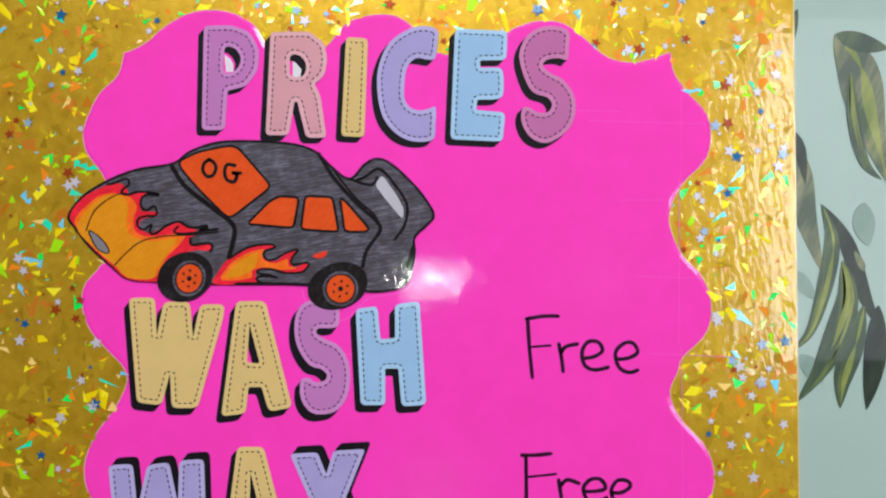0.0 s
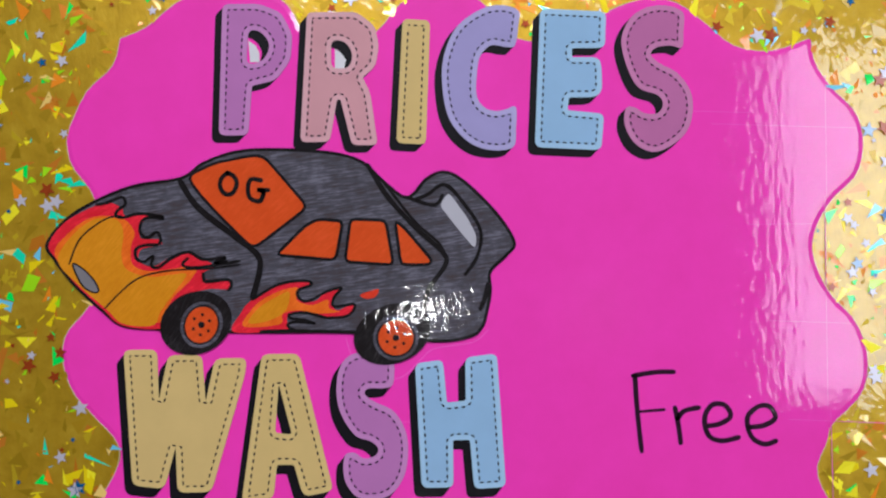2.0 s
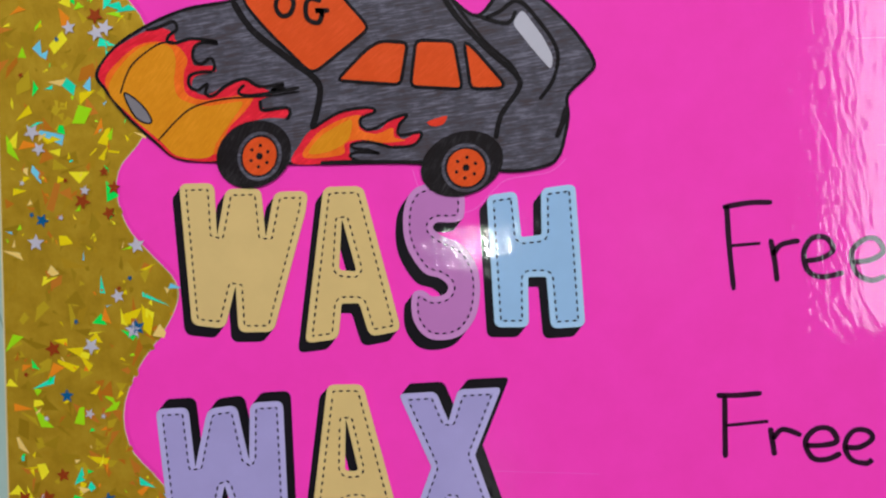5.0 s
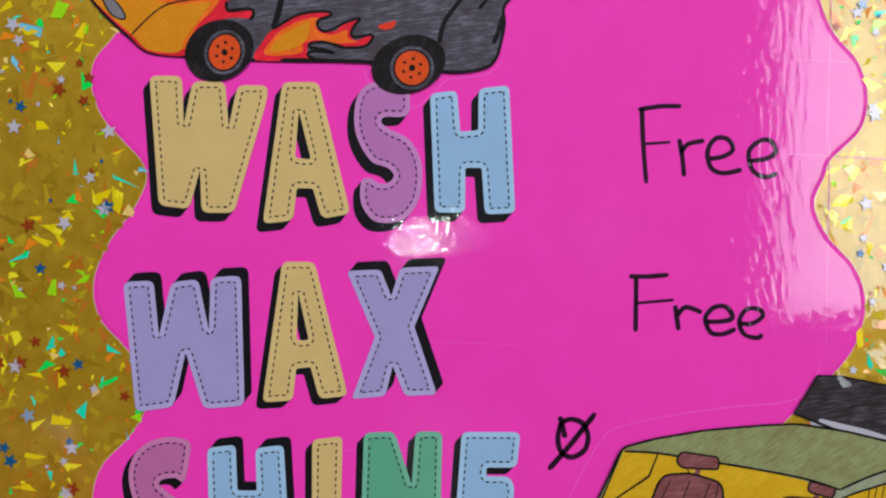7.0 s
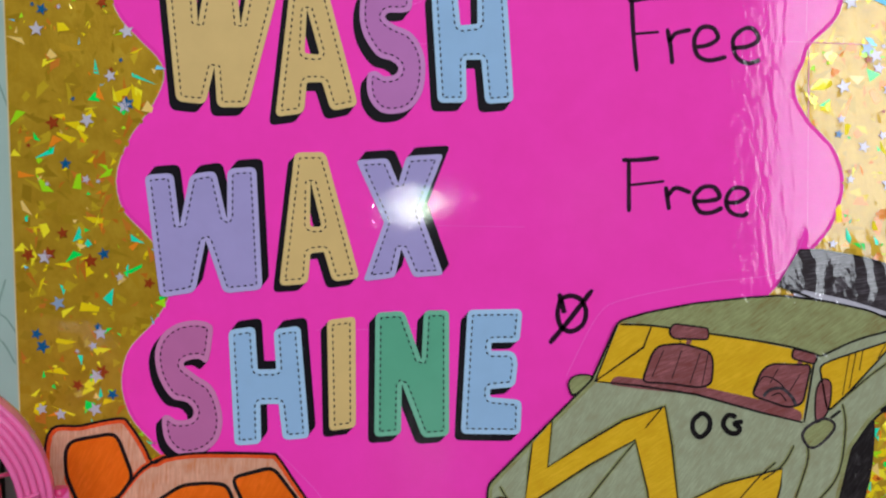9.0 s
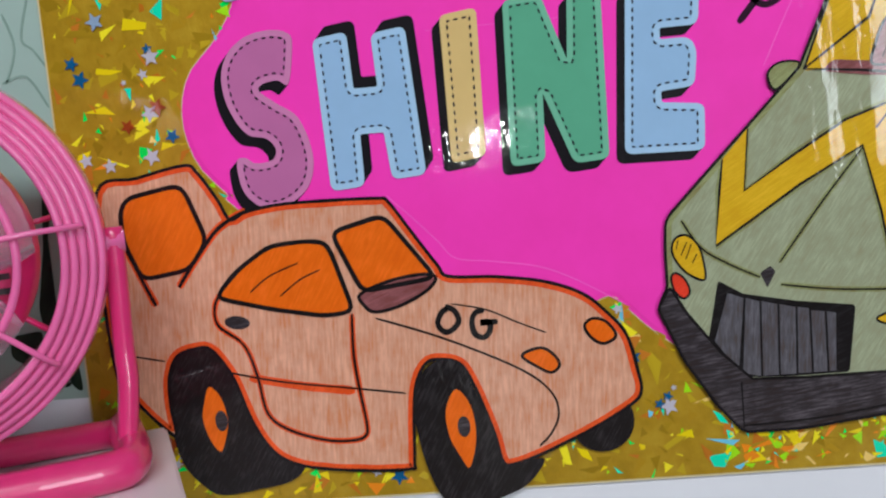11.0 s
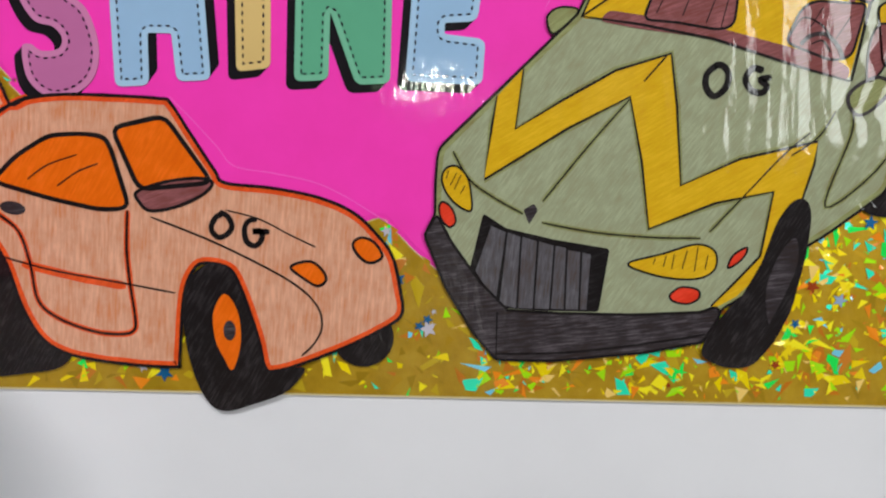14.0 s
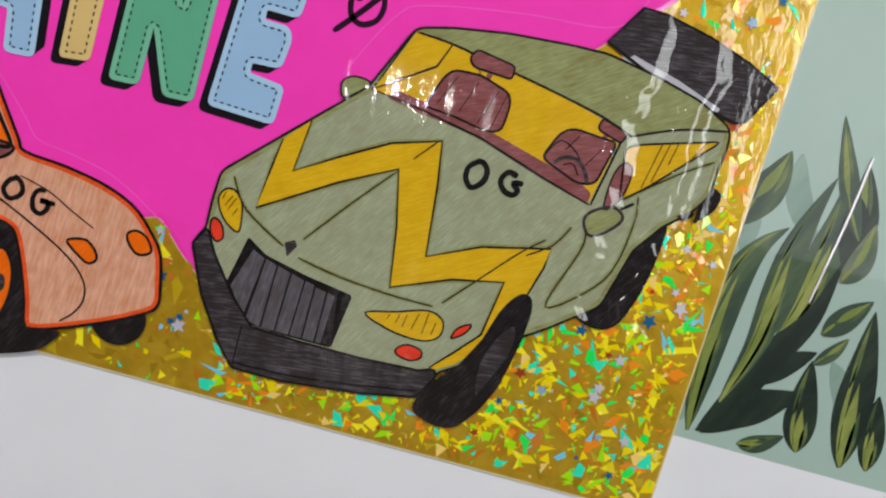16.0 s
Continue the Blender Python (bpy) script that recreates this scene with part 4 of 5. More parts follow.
for s in ([(288.0, 122.0), (296.0, 109.0), (307.0, 101.0), (322.0, 93.0)], [(331.0, 89.0), (355.0, 85.0), (383.0, 83.0), (407.0, 83.0)], [(331.0, 99.0), (351.0, 125.0), (370.0, 148.0)], [(376.0, 156.0), (386.0, 168.0)], [(411.0, 86.0), (430.0, 108.0), (444.0, 124.0), (455.0, 134.0)], [(447.0, 123.0), (459.0, 132.0), (466.0, 144.0)], [(495.0, 169.0), (497.0, 153.0), (491.0, 122.0), (465.0, 99.0), (474.0, 133.0), (474.0, 144.0)], [(487.0, 165.0), (512.0, 186.0), (528.0, 197.0)]):
    drawn("panel_shade", s, 2.6, 5.22, "moss", body)
    drawn("panel_line", s, 0.8, 5.5, "ink", body)
drawn("stripe_shade", [(308.0, 148.0), (306.0, 134.0), (303.0, 109.0), (342.0, 134.0), (370.0, 149.0), (377.0, 119.0), (382.0, 87.0), (413.0, 100.0), (440.0, 106.0), (436.0, 75.0)], 3.6, 5.24, "moss", body, smooth=False)
drawn("stripe_shade", [(320.0, 161.0), (317.0, 133.0), (339.0, 147.0), (363.0, 161.0), (388.0, 169.0), (392.0, 145.0), (396.0, 108.0), (423.0, 121.0), (459.0, 130.0), (458.0, 119.0)], 3.6, 5.24, "moss", body, smooth=False)
paper("badge", rounded([(322.0, 95.0), (327.0, 98.0), (329.0, 95.0), (325.0, 88.0)], 1), 5.4, "black_pencil", body, 0.25, "dark hood badge")
grille = paper("grille", rounded([(303.0, 93.0), (314.0, 86.0), (337.0, 81.0), (364.0, 77.0), (360.0, 46.0), (333.0, 46.0), (311.0, 47.0), (297.0, 65.0)], 2), 5.3, "ink", body, 0.25, "black grille surround")
bars = [[(307.0, 87.0), (314.0, 84.0), (310.0, 50.0), (300.0, 65.0)], [(315.0, 84.0), (321.0, 82.0), (320.0, 47.0), (312.0, 49.0)], [(322.0, 82.0), (329.0, 80.0), (328.0, 47.0), (321.0, 47.0)], [(330.0, 80.0), (337.0, 78.0), (336.0, 47.0), (329.0, 47.0)], [(338.0, 78.0), (343.0, 77.0), (343.0, 47.0), (337.0, 47.0)], [(344.0, 76.0), (350.0, 75.0), (350.0, 47.0), (344.0, 47.0)], [(351.0, 75.0), (355.0, 74.0), (354.0, 47.0), (351.0, 47.0)]]
for q in bars:
    paper("grille_bar", q, 5.45, "grille", grille, 0.25)
bump_p = paper("bumper", rounded([(275.0, 82.0), (281.0, 92.0), (288.0, 79.0), (302.0, 60.0), (316.0, 46.0), (340.0, 45.0), (377.0, 45.0), (409.0, 47.0), (417.0, 50.0), (419.0, 46.0), (411.0, 32.0), (382.0, 26.0), (339.0, 21.0), (311.0, 21.0), (300.0, 34.0), (286.0, 56.0)], 2), 5.5, "black_pencil", green_car, 0.5, "black pencil front bumper")
drawn("bumper_line", rounded([(275.0, 82.0), (281.0, 92.0), (288.0, 79.0), (302.0, 60.0), (316.0, 46.0), (340.0, 45.0), (377.0, 45.0), (409.0, 47.0), (417.0, 50.0), (419.0, 46.0), (411.0, 32.0), (382.0, 26.0), (339.0, 21.0), (311.0, 21.0), (300.0, 34.0), (286.0, 56.0)], 2, 2), 1.3, 5.65, "ink", bump_p, True, False)
drawn("bumper_line", [(311.0, 45.0), (311.0, 22.0)], 1.2, 5.7, "ink", bump_p, smooth=False)
drawn("bumper_line", [(311.0, 24.0), (351.0, 26.0), (397.0, 33.0), (412.0, 36.0)], 1.0, 5.7, "ink", bump_p)
for nm, s, m, lab in (("headlight", [(283.0, 109.0), (285.0, 114.0), (290.0, 115.0), (295.0, 110.0), (297.0, 102.0), (297.0, 94.0), (290.0, 97.0), (285.0, 103.0)], "mustard", "yellow headlight"), ("headlight", [(373.0, 70.0), (389.0, 75.0), (405.0, 80.0), (414.0, 77.0), (415.0, 69.0), (409.0, 64.0), (398.0, 63.0), (385.0, 65.0)], "mustard", "yellow headlight"),
                      ("fog_light", [(282.0, 96.0), (284.0, 98.0), (288.0, 95.0), (290.0, 89.0), (287.0, 86.0), (283.0, 90.0)], "red", "red fog light"), ("fog_light", [(394.0, 55.0), (399.0, 59.0), (407.0, 58.0), (408.0, 54.0), (403.0, 51.0), (396.0, 52.0)], "red", "red fog light"), ("indicator", [(421.0, 69.0), (423.0, 75.0), (429.0, 79.0), (429.0, 76.0), (426.0, 72.0)], "red", "red side light")):
    p = paper(nm, spline(s), 5.45, m, body, 0.25, lab)
    drawn("light_line", s, 1.0, 5.55, "ink", p, True)
for s in ([(285.0, 109.0), (286.0, 113.0)], [(287.0, 106.0), (290.0, 112.0)], [(289.0, 104.0), (292.0, 111.0)], [(292.0, 102.0), (294.0, 106.0)], [(385.0, 70.0), (386.0, 73.0)], [(390.0, 69.0), (391.0, 74.0)], [(394.0, 68.0), (395.0, 75.0)], [(399.0, 68.0), (401.0, 77.0)], [(405.0, 67.0), (406.0, 79.0)], [(410.0, 68.0), (411.0, 75.0)]):
    drawn("light_rib", s, 0.8, 5.6, "ink", body, smooth=False)
t = paper("tyre", rounded([(411.0, 31.0), (420.0, 46.0), (429.0, 56.0), (437.0, 72.0), (443.0, 93.0), (450.0, 103.0), (456.0, 103.0), (459.0, 96.0), (458.0, 77.0), (453.0, 49.0), (446.0, 33.0), (436.0, 20.0), (423.0, 19.0), (411.0, 24.0)], 6), 5.7, "tyre_ink", green_car, 0.5, "black ink front tyre")
paper("hub", spline([(442.0, 43.0), (440.0, 59.0), (445.0, 76.0), (452.0, 84.0), (454.0, 73.0), (450.0, 59.0), (444.0, 45.0)]), 5.85, "black_pencil", t, 0.25, "dark grey pencil hub")
mir = [(471.0, 150.0), (475.0, 156.0), (484.0, 160.0), (490.0, 157.0), (489.0, 152.0), (481.0, 144.0), (475.0, 143.0)]
p = paper("mirror", spline(mir), 5.55, "moss", body, 0.25, "green side mirror")
drawn("mirror_line", mir, 1.6, 5.7, "black_pencil", p, True)
p = paper("mirror", spline([(333.0, 177.0), (330.0, 183.0), (332.0, 187.0), (337.0, 189.0), (344.0, 188.0), (341.0, 183.0)]), 5.3, "moss", body, 0.5, "green side mirror")
drawn("mirror_line", [(333.0, 177.0), (330.0, 183.0), (332.0, 187.0), (337.0, 189.0), (344.0, 188.0), (341.0, 183.0)], 1.0, 5.45, "ink", p, True)
for s in ([(518.0, 165.0), (524.0, 169.0), (526.0, 167.0), (521.0, 163.0)], [(488.0, 161.0), (493.0, 165.0), (494.0, 164.0), (489.0, 160.0)]):
    paper("door_handle", spline(s), 5.45, "ink", body, 0.25, "dark door handle")
initials(body, [[(409.0, 164.0), (405.0, 160.0), (405.0, 154.0), (409.0, 150.0), (414.0, 154.0), (415.0, 160.0), (412.0, 164.0), (408.0, 164.0)], [(431.0, 162.0), (426.0, 163.0), (423.0, 158.0), (426.0, 153.0), (431.0, 152.0), (433.0, 155.0), (430.0, 158.0), (435.0, 159.0)]], 3.0, 5.6)

# Glints on the clear film's border, painted as pale pink lines round the cars.
for s, d in (([(154.0, 145.0), (164.0, 135.0), (176.0, 122.0), (184.0, 113.0), (202.0, 110.0), (222.0, 106.0), (236.0, 100.0), (248.0, 93.0), (261.0, 85.0)], orange_car), ([(214.0, 432.0), (219.0, 419.0), (230.0, 410.0), (244.0, 411.0), (254.0, 420.0), (262.0, 426.0), (282.0, 429.0), (291.0, 436.0)], black_car), ([(329.0, 188.0), (348.0, 224.0), (365.0, 234.0), (413.0, 243.0), (458.0, 249.0), (472.0, 270.0)], green_car)):
    drawn("film_edge", s, 0.5, 3.45, "tape", d, label="edge of the clear film round the cutout, its glint painted pale pink")
scatter_stars(300, (orange_shell, shell))

# ---- the room ----
def box(bm, x0, x1, y0, y1, z0, z1):
    v = [bm.verts.new((x, y, z)) for x in (x0, x1) for y in (y0, y1) for z in (z0, z1)]
    for f in ((0, 1, 3, 2), (4, 6, 7, 5), (0, 4, 5, 1), (2, 3, 7, 6), (0, 2, 6, 4), (1, 5, 7, 3)):
        bm.faces.new([v[k] for k in f])
    return bm


def plain(name, rgb, rough=0.5, bumpy=0.0004, coat=0.0, scale=120):
    mat, n, l, b = base_material(name, rough)
    c = srgb(*rgb)
    f = noise_node(n, l, position(n, l), 7, 6, 0.6)
    l.new(ramp(n, l, f, [(0.3, tuple(v * 0.93 for v in c[:3]) + (1,)), (0.7, c)]), b.inputs["Base Color"])
    l.new(bump(n, l, noise_node(n, l, position(n, l), scale, 4), 0.5, bumpy), b.inputs["Normal"])
    b.inputs["Coat Weight"].default_value = coat
    return mat


M["wall"], M["floor"], M["paperwall"] = plain("painted_wall", (92, 86, 82)), plain("floor_tile", (120, 110, 100), 0.35), plain("sage_wallpaper", (162, 188, 178), 0.5, 0.0003, 0.12, 40)
M["ceiling"], M["panel"], M["shelf"] = plain("ceiling_paint", (190, 188, 184)), plain("white_panel", (234, 236, 242), 0.3, 0.0001, 0.3), plain("white_shelf", (226, 226, 228), 0.35, 0.0001, 0.3)


def setting(name, x0, x1, y0, y1, z0, z1, mat, label=""):
    return tagged(part(name, box(bmesh.new(), x0, x1, y0, y1, z0, z1), M[mat], None, label), kind="structure")


north = tagged(part("wall_north", box(box(bmesh.new(), 0.2, 3.2, BACK, 0.12, 0.823, 2.5), -2.0, 0.2, BACK, 0.12, 0.834, 2.5), M["paperwall"], None, "pale sage wallpaper with tropical leaves"), kind="structure")
tagged(part("wall_north_lower", box(box(bmesh.new(), 0.2, 3.2, BACK, 0.12, 0.0, 0.823), -2.0, 0.2, BACK, 0.12, 0.0, 0.834), M["panel"], None, "smooth white lower wall"), kind="structure")
# Unseen walls, kept dark for weak film reflections; passage added to hold the flash lamp.
setting("wall_south", 1.0, 3.2, -3.42, -3.3, 0.0, 2.5, "wall")
setting("wall_south_far", -2.0, 1.0, -7.12, -7.0, 0.0, 2.5, "wall")
setting("wall_passage", 1.0, 1.12, -7.0, -3.42, 0.0, 2.5, "wall")
setting("wall_west", -2.12, -2.0, -7.0, 0.0, 0.0, 2.5, "wall")
setting("wall_east", 3.2, 3.32, -3.3, 0.0, 0.0, 2.5, "wall")
tagged(part("floor", box(box(bmesh.new(), -2.0, 3.2, -3.3, 0.0, -0.1, 0.0), -2.0, 1.0, -7.0, -3.3, -0.1, 0.0), M["floor"], None), kind="structure")
tagged(part("ceiling", box(box(bmesh.new(), -2.0, 3.2, -3.3, 0.0, 2.5, 2.6), -2.0, 1.0, -7.0, -3.3, 2.5, 2.6), M["ceiling"], None), kind="structure")


# ---- wallpaper leaves ----
def leaf_material(name, dark, light):
    """Printed leaf: long brush streaks along the blade."""
    mat, n, l, b = base_material(name, 0.4)
    s = noise_node(n, l, position(n, l, (1, 1, 0.22), -24), 75, 4, 0.6)
    l.new(ramp(n, l, s, [(0.42, srgb(*dark)), (0.56, tuple((a + c) / 2 for a, c in zip(srgb(*dark), srgb(*light)))), (0.68, srgb(*light))]), b.inputs["Base Color"])
    b.inputs["Coat Weight"].default_value, b.inputs["Specular IOR Level"].default_value = 0.1, 0.2
    return mat


M["leaf_dark"], M["leaf_mid"], M["leaf_pale"] = leaf_material("leaf_dark", (20, 34, 27), (40, 58, 40)), leaf_material("leaf_green", (48, 68, 54), (84, 104, 70)), leaf_material("leaf_pale", (128, 154, 142), (142, 168, 156))
M["leaf_grey"] = leaf_material("leaf_grey", (72, 88, 72), (140, 142, 104))


layer = [0]


def leaf(outline, material, depth=0.3):
    layer[0] += 1
    depth += 0.006 * layer[0]
    return paper("leaf", rounded(outline, 4, 3), depth, material, north, 0.3)


M["leaf_rib"] = leaf_material("leaf_rib", (112, 128, 58), (158, 164, 88))

def blade_outline(line, width, start=0.0, end=1.0, side=0.0):
    """The outline of a slender leaf along part of a line, pointed at both ends; side moves it off the midrib."""
    pts = [Vector(p) for p in spline(line, False, 8)]
    n = len(pts)
    i0, i1 = int(start * (n - 1)), max(int(end * (n - 1)), int(start * (n - 1)) + 4)
    left, right = [], []
    for i in range(i0, min(i1, n - 1) + 1):
        d = (pts[min(i + 1, n - 1)] - pts[max(i - 1, 0)]).normalized()
        o = Vector((-d.y, d.x))
        full = math.sin(math.pi * (0.04 + 0.95 * i / (n - 1)) ** 0.85)
        w = width / 2 * math.sin(math.pi * min(max((i - i0) / (i1 - i0), 0.02), 0.995) ** 0.85) ** 1.05 * (full if side else 1)
        c = pts[i] + o * side * full
        left.append(tuple(c + o * w))
        right.append(tuple(c - o * w))
    return right + left[::-1]


def blade(line, width, material, light, depth):
    """A printed leaf with yellow-green brush streaks that run out from its base or its tip."""
    layer[0] += 1
    width *= 1.3
    depth += 0.012 * layer[0]
    ob = paper("leaf", blade_outline(line, width), depth, material, north, 0.3)
    runs = {"base": ((0.0, 0.62, 0.0, 0.34), (0.0, 0.45, -0.2, 0.26), (0.02, 0.8, 0.22, 0.12), (0.55, 1.0, 0.24, 0.22)), "tip": ((0.35, 1.0, 0.1, 0.34), (0.5, 1.0, -0.18, 0.2), (0.0, 0.4, 0.1, 0.2))}
    for k, (a, b, side, w) in enumerate(runs.get(light, ())):
        paper("leaf_streak", blade_outline(line, width * w, a, b, side * width), depth + 0.006, "leaf_rib" if k % 2 == 0 else "leaf_soft", ob, 0.05)
    return ob


M["leaf_soft"] = leaf_material("leaf_soft", (62, 84, 50), (128, 142, 78))
# each leaf: its midrib in poster millimetres, width, print colour, where the light streaks start, layer
LEAVES = [
    ([(553.0, 188.0), (557.0, 171.0), (560.0, 153.0)], 10.8, 'leaf_pale', '', 0.15),
    ([(573.0, 214.0), (577.0, 195.0), (587.0, 179.0), (600.0, 164.0)], 10.8, 'leaf_pale', '', 0.15),
    ([(550.0, 143.0), (554.0, 150.0), (557.0, 153.0)], 4.0, 'leaf_pale', '', 0.15),
    ([(626.0, 111.0), (641.0, 91.0), (645.0, 73.0)], 10.8, 'leaf_pale', '', 0.15),
    ([(552.0, 79.0), (554.0, 68.0), (556.0, 57.0)], 7.2, 'leaf_pale', '', 0.15),
    ([(551.0, 169.0), (558.0, 184.0), (564.0, 199.0), (567.0, 214.0)], 15.3, 'leaf_mid', 'tip', 0.30),
    ([(592.0, 110.0), (600.0, 137.0), (603.0, 165.0), (603.0, 185.0), (601.0, 207.0)], 16.2, 'leaf_mid', 'base', 0.30),
    ([(619.0, 175.0), (615.0, 192.0), (609.0, 218.0)], 12.6, 'leaf_dark', 'tip', 0.25),
    ([(617.0, 178.0), (606.0, 197.0), (597.0, 217.0), (588.0, 239.0)], 8.6, 'leaf_mid', 'tip', 0.40),
    ([(614.0, 162.0), (612.0, 186.0), (611.0, 200.0)], 10.8, 'leaf_dark', '', 0.35),
    ([(561.0, 53.0), (559.0, 81.0), (558.0, 112.0), (561.0, 144.0), (568.0, 162.0), (579.0, 175.0)], 14.4, 'leaf_mid', 'base', 0.35),
    ([(573.0, 73.0), (582.0, 108.0), (584.0, 139.0), (585.0, 162.0), (589.0, 185.0), (595.0, 207.0)], 12.9, 'leaf_mid', 'base', 0.35),
    ([(566.0, 54.0), (580.0, 77.0), (593.0, 106.0), (607.0, 132.0), (613.0, 167.0)], 12.6, 'leaf_dark', '', 0.30),
    ([(584.0, 88.0), (599.0, 101.0), (616.0, 114.0)], 11.1, 'leaf_dark', '', 0.30),
    ([(568.0, 54.0), (584.0, 70.0), (600.0, 80.0), (616.0, 90.0)], 15.8, 'leaf_dark', '', 0.35),
    ([(590.0, 53.0), (602.0, 56.0), (614.0, 64.0)], 7.9, 'leaf_mid', 'base', 0.35),
    ([(623.0, 57.0), (619.0, 78.0), (615.0, 109.0)], 14.0, 'leaf_dark', 'base', 0.40),
    ([(649.0, 55.0), (646.0, 81.0), (643.0, 112.0), (639.0, 144.0)], 16.2, 'leaf_dark', 'base', 0.40),
    ([(664.0, 57.0), (661.0, 77.0), (657.0, 100.0)], 10.8, 'leaf_dark', 'base', 0.40),
    ([(616.0, 107.0), (624.0, 116.0), (630.0, 126.0)], 6.1, 'leaf_mid', 'tip', 0.40),
    ([(615.0, 124.0), (625.0, 136.0), (636.0, 149.0)], 10.8, 'leaf_mid', 'tip', 0.40),
    ([(615.0, 154.0), (622.0, 168.0), (623.0, 189.0)], 10.8, 'leaf_grey', 'tip', 0.35),
    ([(546.0, 536.0), (554.0, 513.0), (560.0, 482.0), (572.0, 440.0)], 16.3, 'leaf_grey', '', 0.30),
    ([(547.0, 541.0), (557.0, 526.0), (561.0, 501.0)], 6.9, 'leaf_dark', '', 0.35),
    ([(572.0, 487.0), (578.0, 468.0), (578.0, 452.0), (572.0, 425.0), (562.0, 398.0), (546.0, 384.0)], 8.9, 'leaf_mid', 'tip', 0.40),
    ([(573.0, 486.0), (589.0, 460.0), (601.0, 423.0), (612.0, 400.0)], 8.9, 'leaf_dark', '', 0.38),
    ([(586.0, 448.0), (589.0, 423.0), (581.0, 396.0), (569.0, 372.0), (553.0, 351.0)], 13.8, 'leaf_mid', 'base', 0.40),
    ([(600.0, 417.0), (593.0, 392.0), (585.0, 367.0), (583.0, 347.0)], 12.0, 'leaf_mid', 'tip', 0.42),
    ([(610.0, 417.0), (607.0, 380.0), (601.0, 346.0)], 12.0, 'leaf_dark', '', 0.40),
    ([(594.0, 455.0), (599.0, 445.0), (600.0, 441.0)], 3.8, 'leaf_grey', '', 0.40),
    ([(583.0, 604.0), (597.0, 581.0), (605.0, 546.0), (617.0, 502.0)], 22.3, 'leaf_grey', 'tip', 0.40),
    ([(583.0, 604.0), (601.0, 598.0), (619.0, 594.0)], 10.3, 'leaf_mid', '', 0.42),
    ([(593.0, 578.0), (594.0, 549.0), (601.0, 517.0), (613.0, 504.0)], 6.9, 'leaf_mid', 'base', 0.44),
    ([(546.0, 585.0), (552.0, 607.0), (557.0, 622.0)], 6.9, 'leaf_mid', '', 0.35),
    ([(556.0, 384.0), (566.0, 372.0), (571.0, 364.0)], 10.3, 'leaf_pale', '', 0.15),
    ([(601.0, 488.0), (601.0, 472.0), (604.0, 458.0)], 12.0, 'leaf_pale', '', 0.15),
    ([(548.0, 442.0), (558.0, 433.0), (568.0, 421.0)], 8.6, 'leaf_pale', '', 0.15),
]
for row in LEAVES:
    blade(*row)
for s in ([(-11.0, 160.0), (-7.0, 156.0), (-11.0, 138.0), (-11.0, 93.0), (-17.0, 86.0), (-20.0, 104.0), (-14.0, 133.0)], [(-13.0, 75.0), (-4.0, 79.0), (-3.0, 62.0), (-7.0, 64.0)], [(-19.0, 70.0), (-7.0, 67.0), (-12.0, 64.0)], [(-36.0, 92.0), (-19.0, 94.0), (-24.0, 75.0), (-37.0, 81.0)]):
    leaf(s, "leaf_dark", 0.4)
for s in ([(-6.0, 251.0), (-11.0, 233.0), (-6.0, 227.0), (1.0, 216.0)], [(-23.0, 213.0), (-11.0, 215.0), (-2.0, 200.0)], [(-19.0, 245.0), (-15.0, 229.0), (-21.0, 213.0)], [(-8.0, 532.0), (-3.0, 512.0), (-4.0, 483.0)], [(-6.0, 369.0), (0.0, 352.0)]):
    part("leaf_vein", ribbon(bmesh.new(), spline(s, False), 1.2, 0.1, 0.3), M["leaf_pale"], north)
# White strip painted for the shine along a clear plastic edge; no sheet is modelled.
part("paper_seam", ribbon(bmesh.new(), spline([(609.0, 222.0), (607.0, 188.0), (602.0, 139.0)], False), 1.3, 0.3, 1.2), M["white"], north, "thin white strip painted as the shine on a clear plastic sheet's edge")


# ---- shelf and fan ----
def place(ob, m):
    ob.matrix_world = m
    return ob


shelf = thing("cube_shelf", "white painted open box shelf beside the poster", "shelf")
SW, SD, ST, SH = 0.42, 0.124, 0.009, 0.819
for nm, q in (("top_board", (-SW, 0, 0, SD, -ST, 0)), ("side_board", (-ST, 0, 0, SD, -SH, -ST)), ("side_board", (-SW, -SW + ST, 0, SD, -SH, -ST)), ("bottom_board", (-SW + ST, -ST, 0, SD, -SH, -SH + ST)), ("shelf_board", (-SW + ST, -ST, 0.002, SD - 0.006, -0.28, -0.28 + ST)), ("shelf_board", (-SW + ST, -ST, 0.002, SD - 0.006, -0.55, -0.55 + ST)), ("back_board", (-SW + ST, -ST, SD - 0.006, SD, -SH + ST, -ST))):
    bm = box(bmesh.new(), *q)
    bmesh.ops.bevel(bm, geom=bm.edges[:], offset=0.0012, segments=2, affect="EDGES")
    part(nm, bm, M["shelf"], shelf)
place(shelf, pose(-0.0068, -0.117, 0.819, 0, 0, 24))

def glossy(name, rgb, rough=0.25, clear=0.0):
    mat, n, l, b = base_material(name, rough)
    c = srgb(*rgb)
    f = noise_node(n, l, position(n, l), 60, 4, 0.6)
    l.new(ramp(n, l, f, [(0.3, tuple(v * 0.9 for v in c[:3]) + (1,)), (0.7, c)]), b.inputs["Base Color"])
    b.inputs["Transmission Weight"].default_value = clear
    b.inputs["Coat Weight"].default_value = 0.6
    return mat


M["fan_pink"], M["fan_deep"], M["fan_clear"], M["fan_dark"] = glossy("fan_pink_plastic", (240, 110, 172), 0.24), glossy("fan_deep_pink_plastic", (222, 48, 118), 0.3), glossy("clear_pink_plastic", (246, 212, 228), 0.1, 0.82), glossy("slot_shade", (25, 20, 24), 0.6)


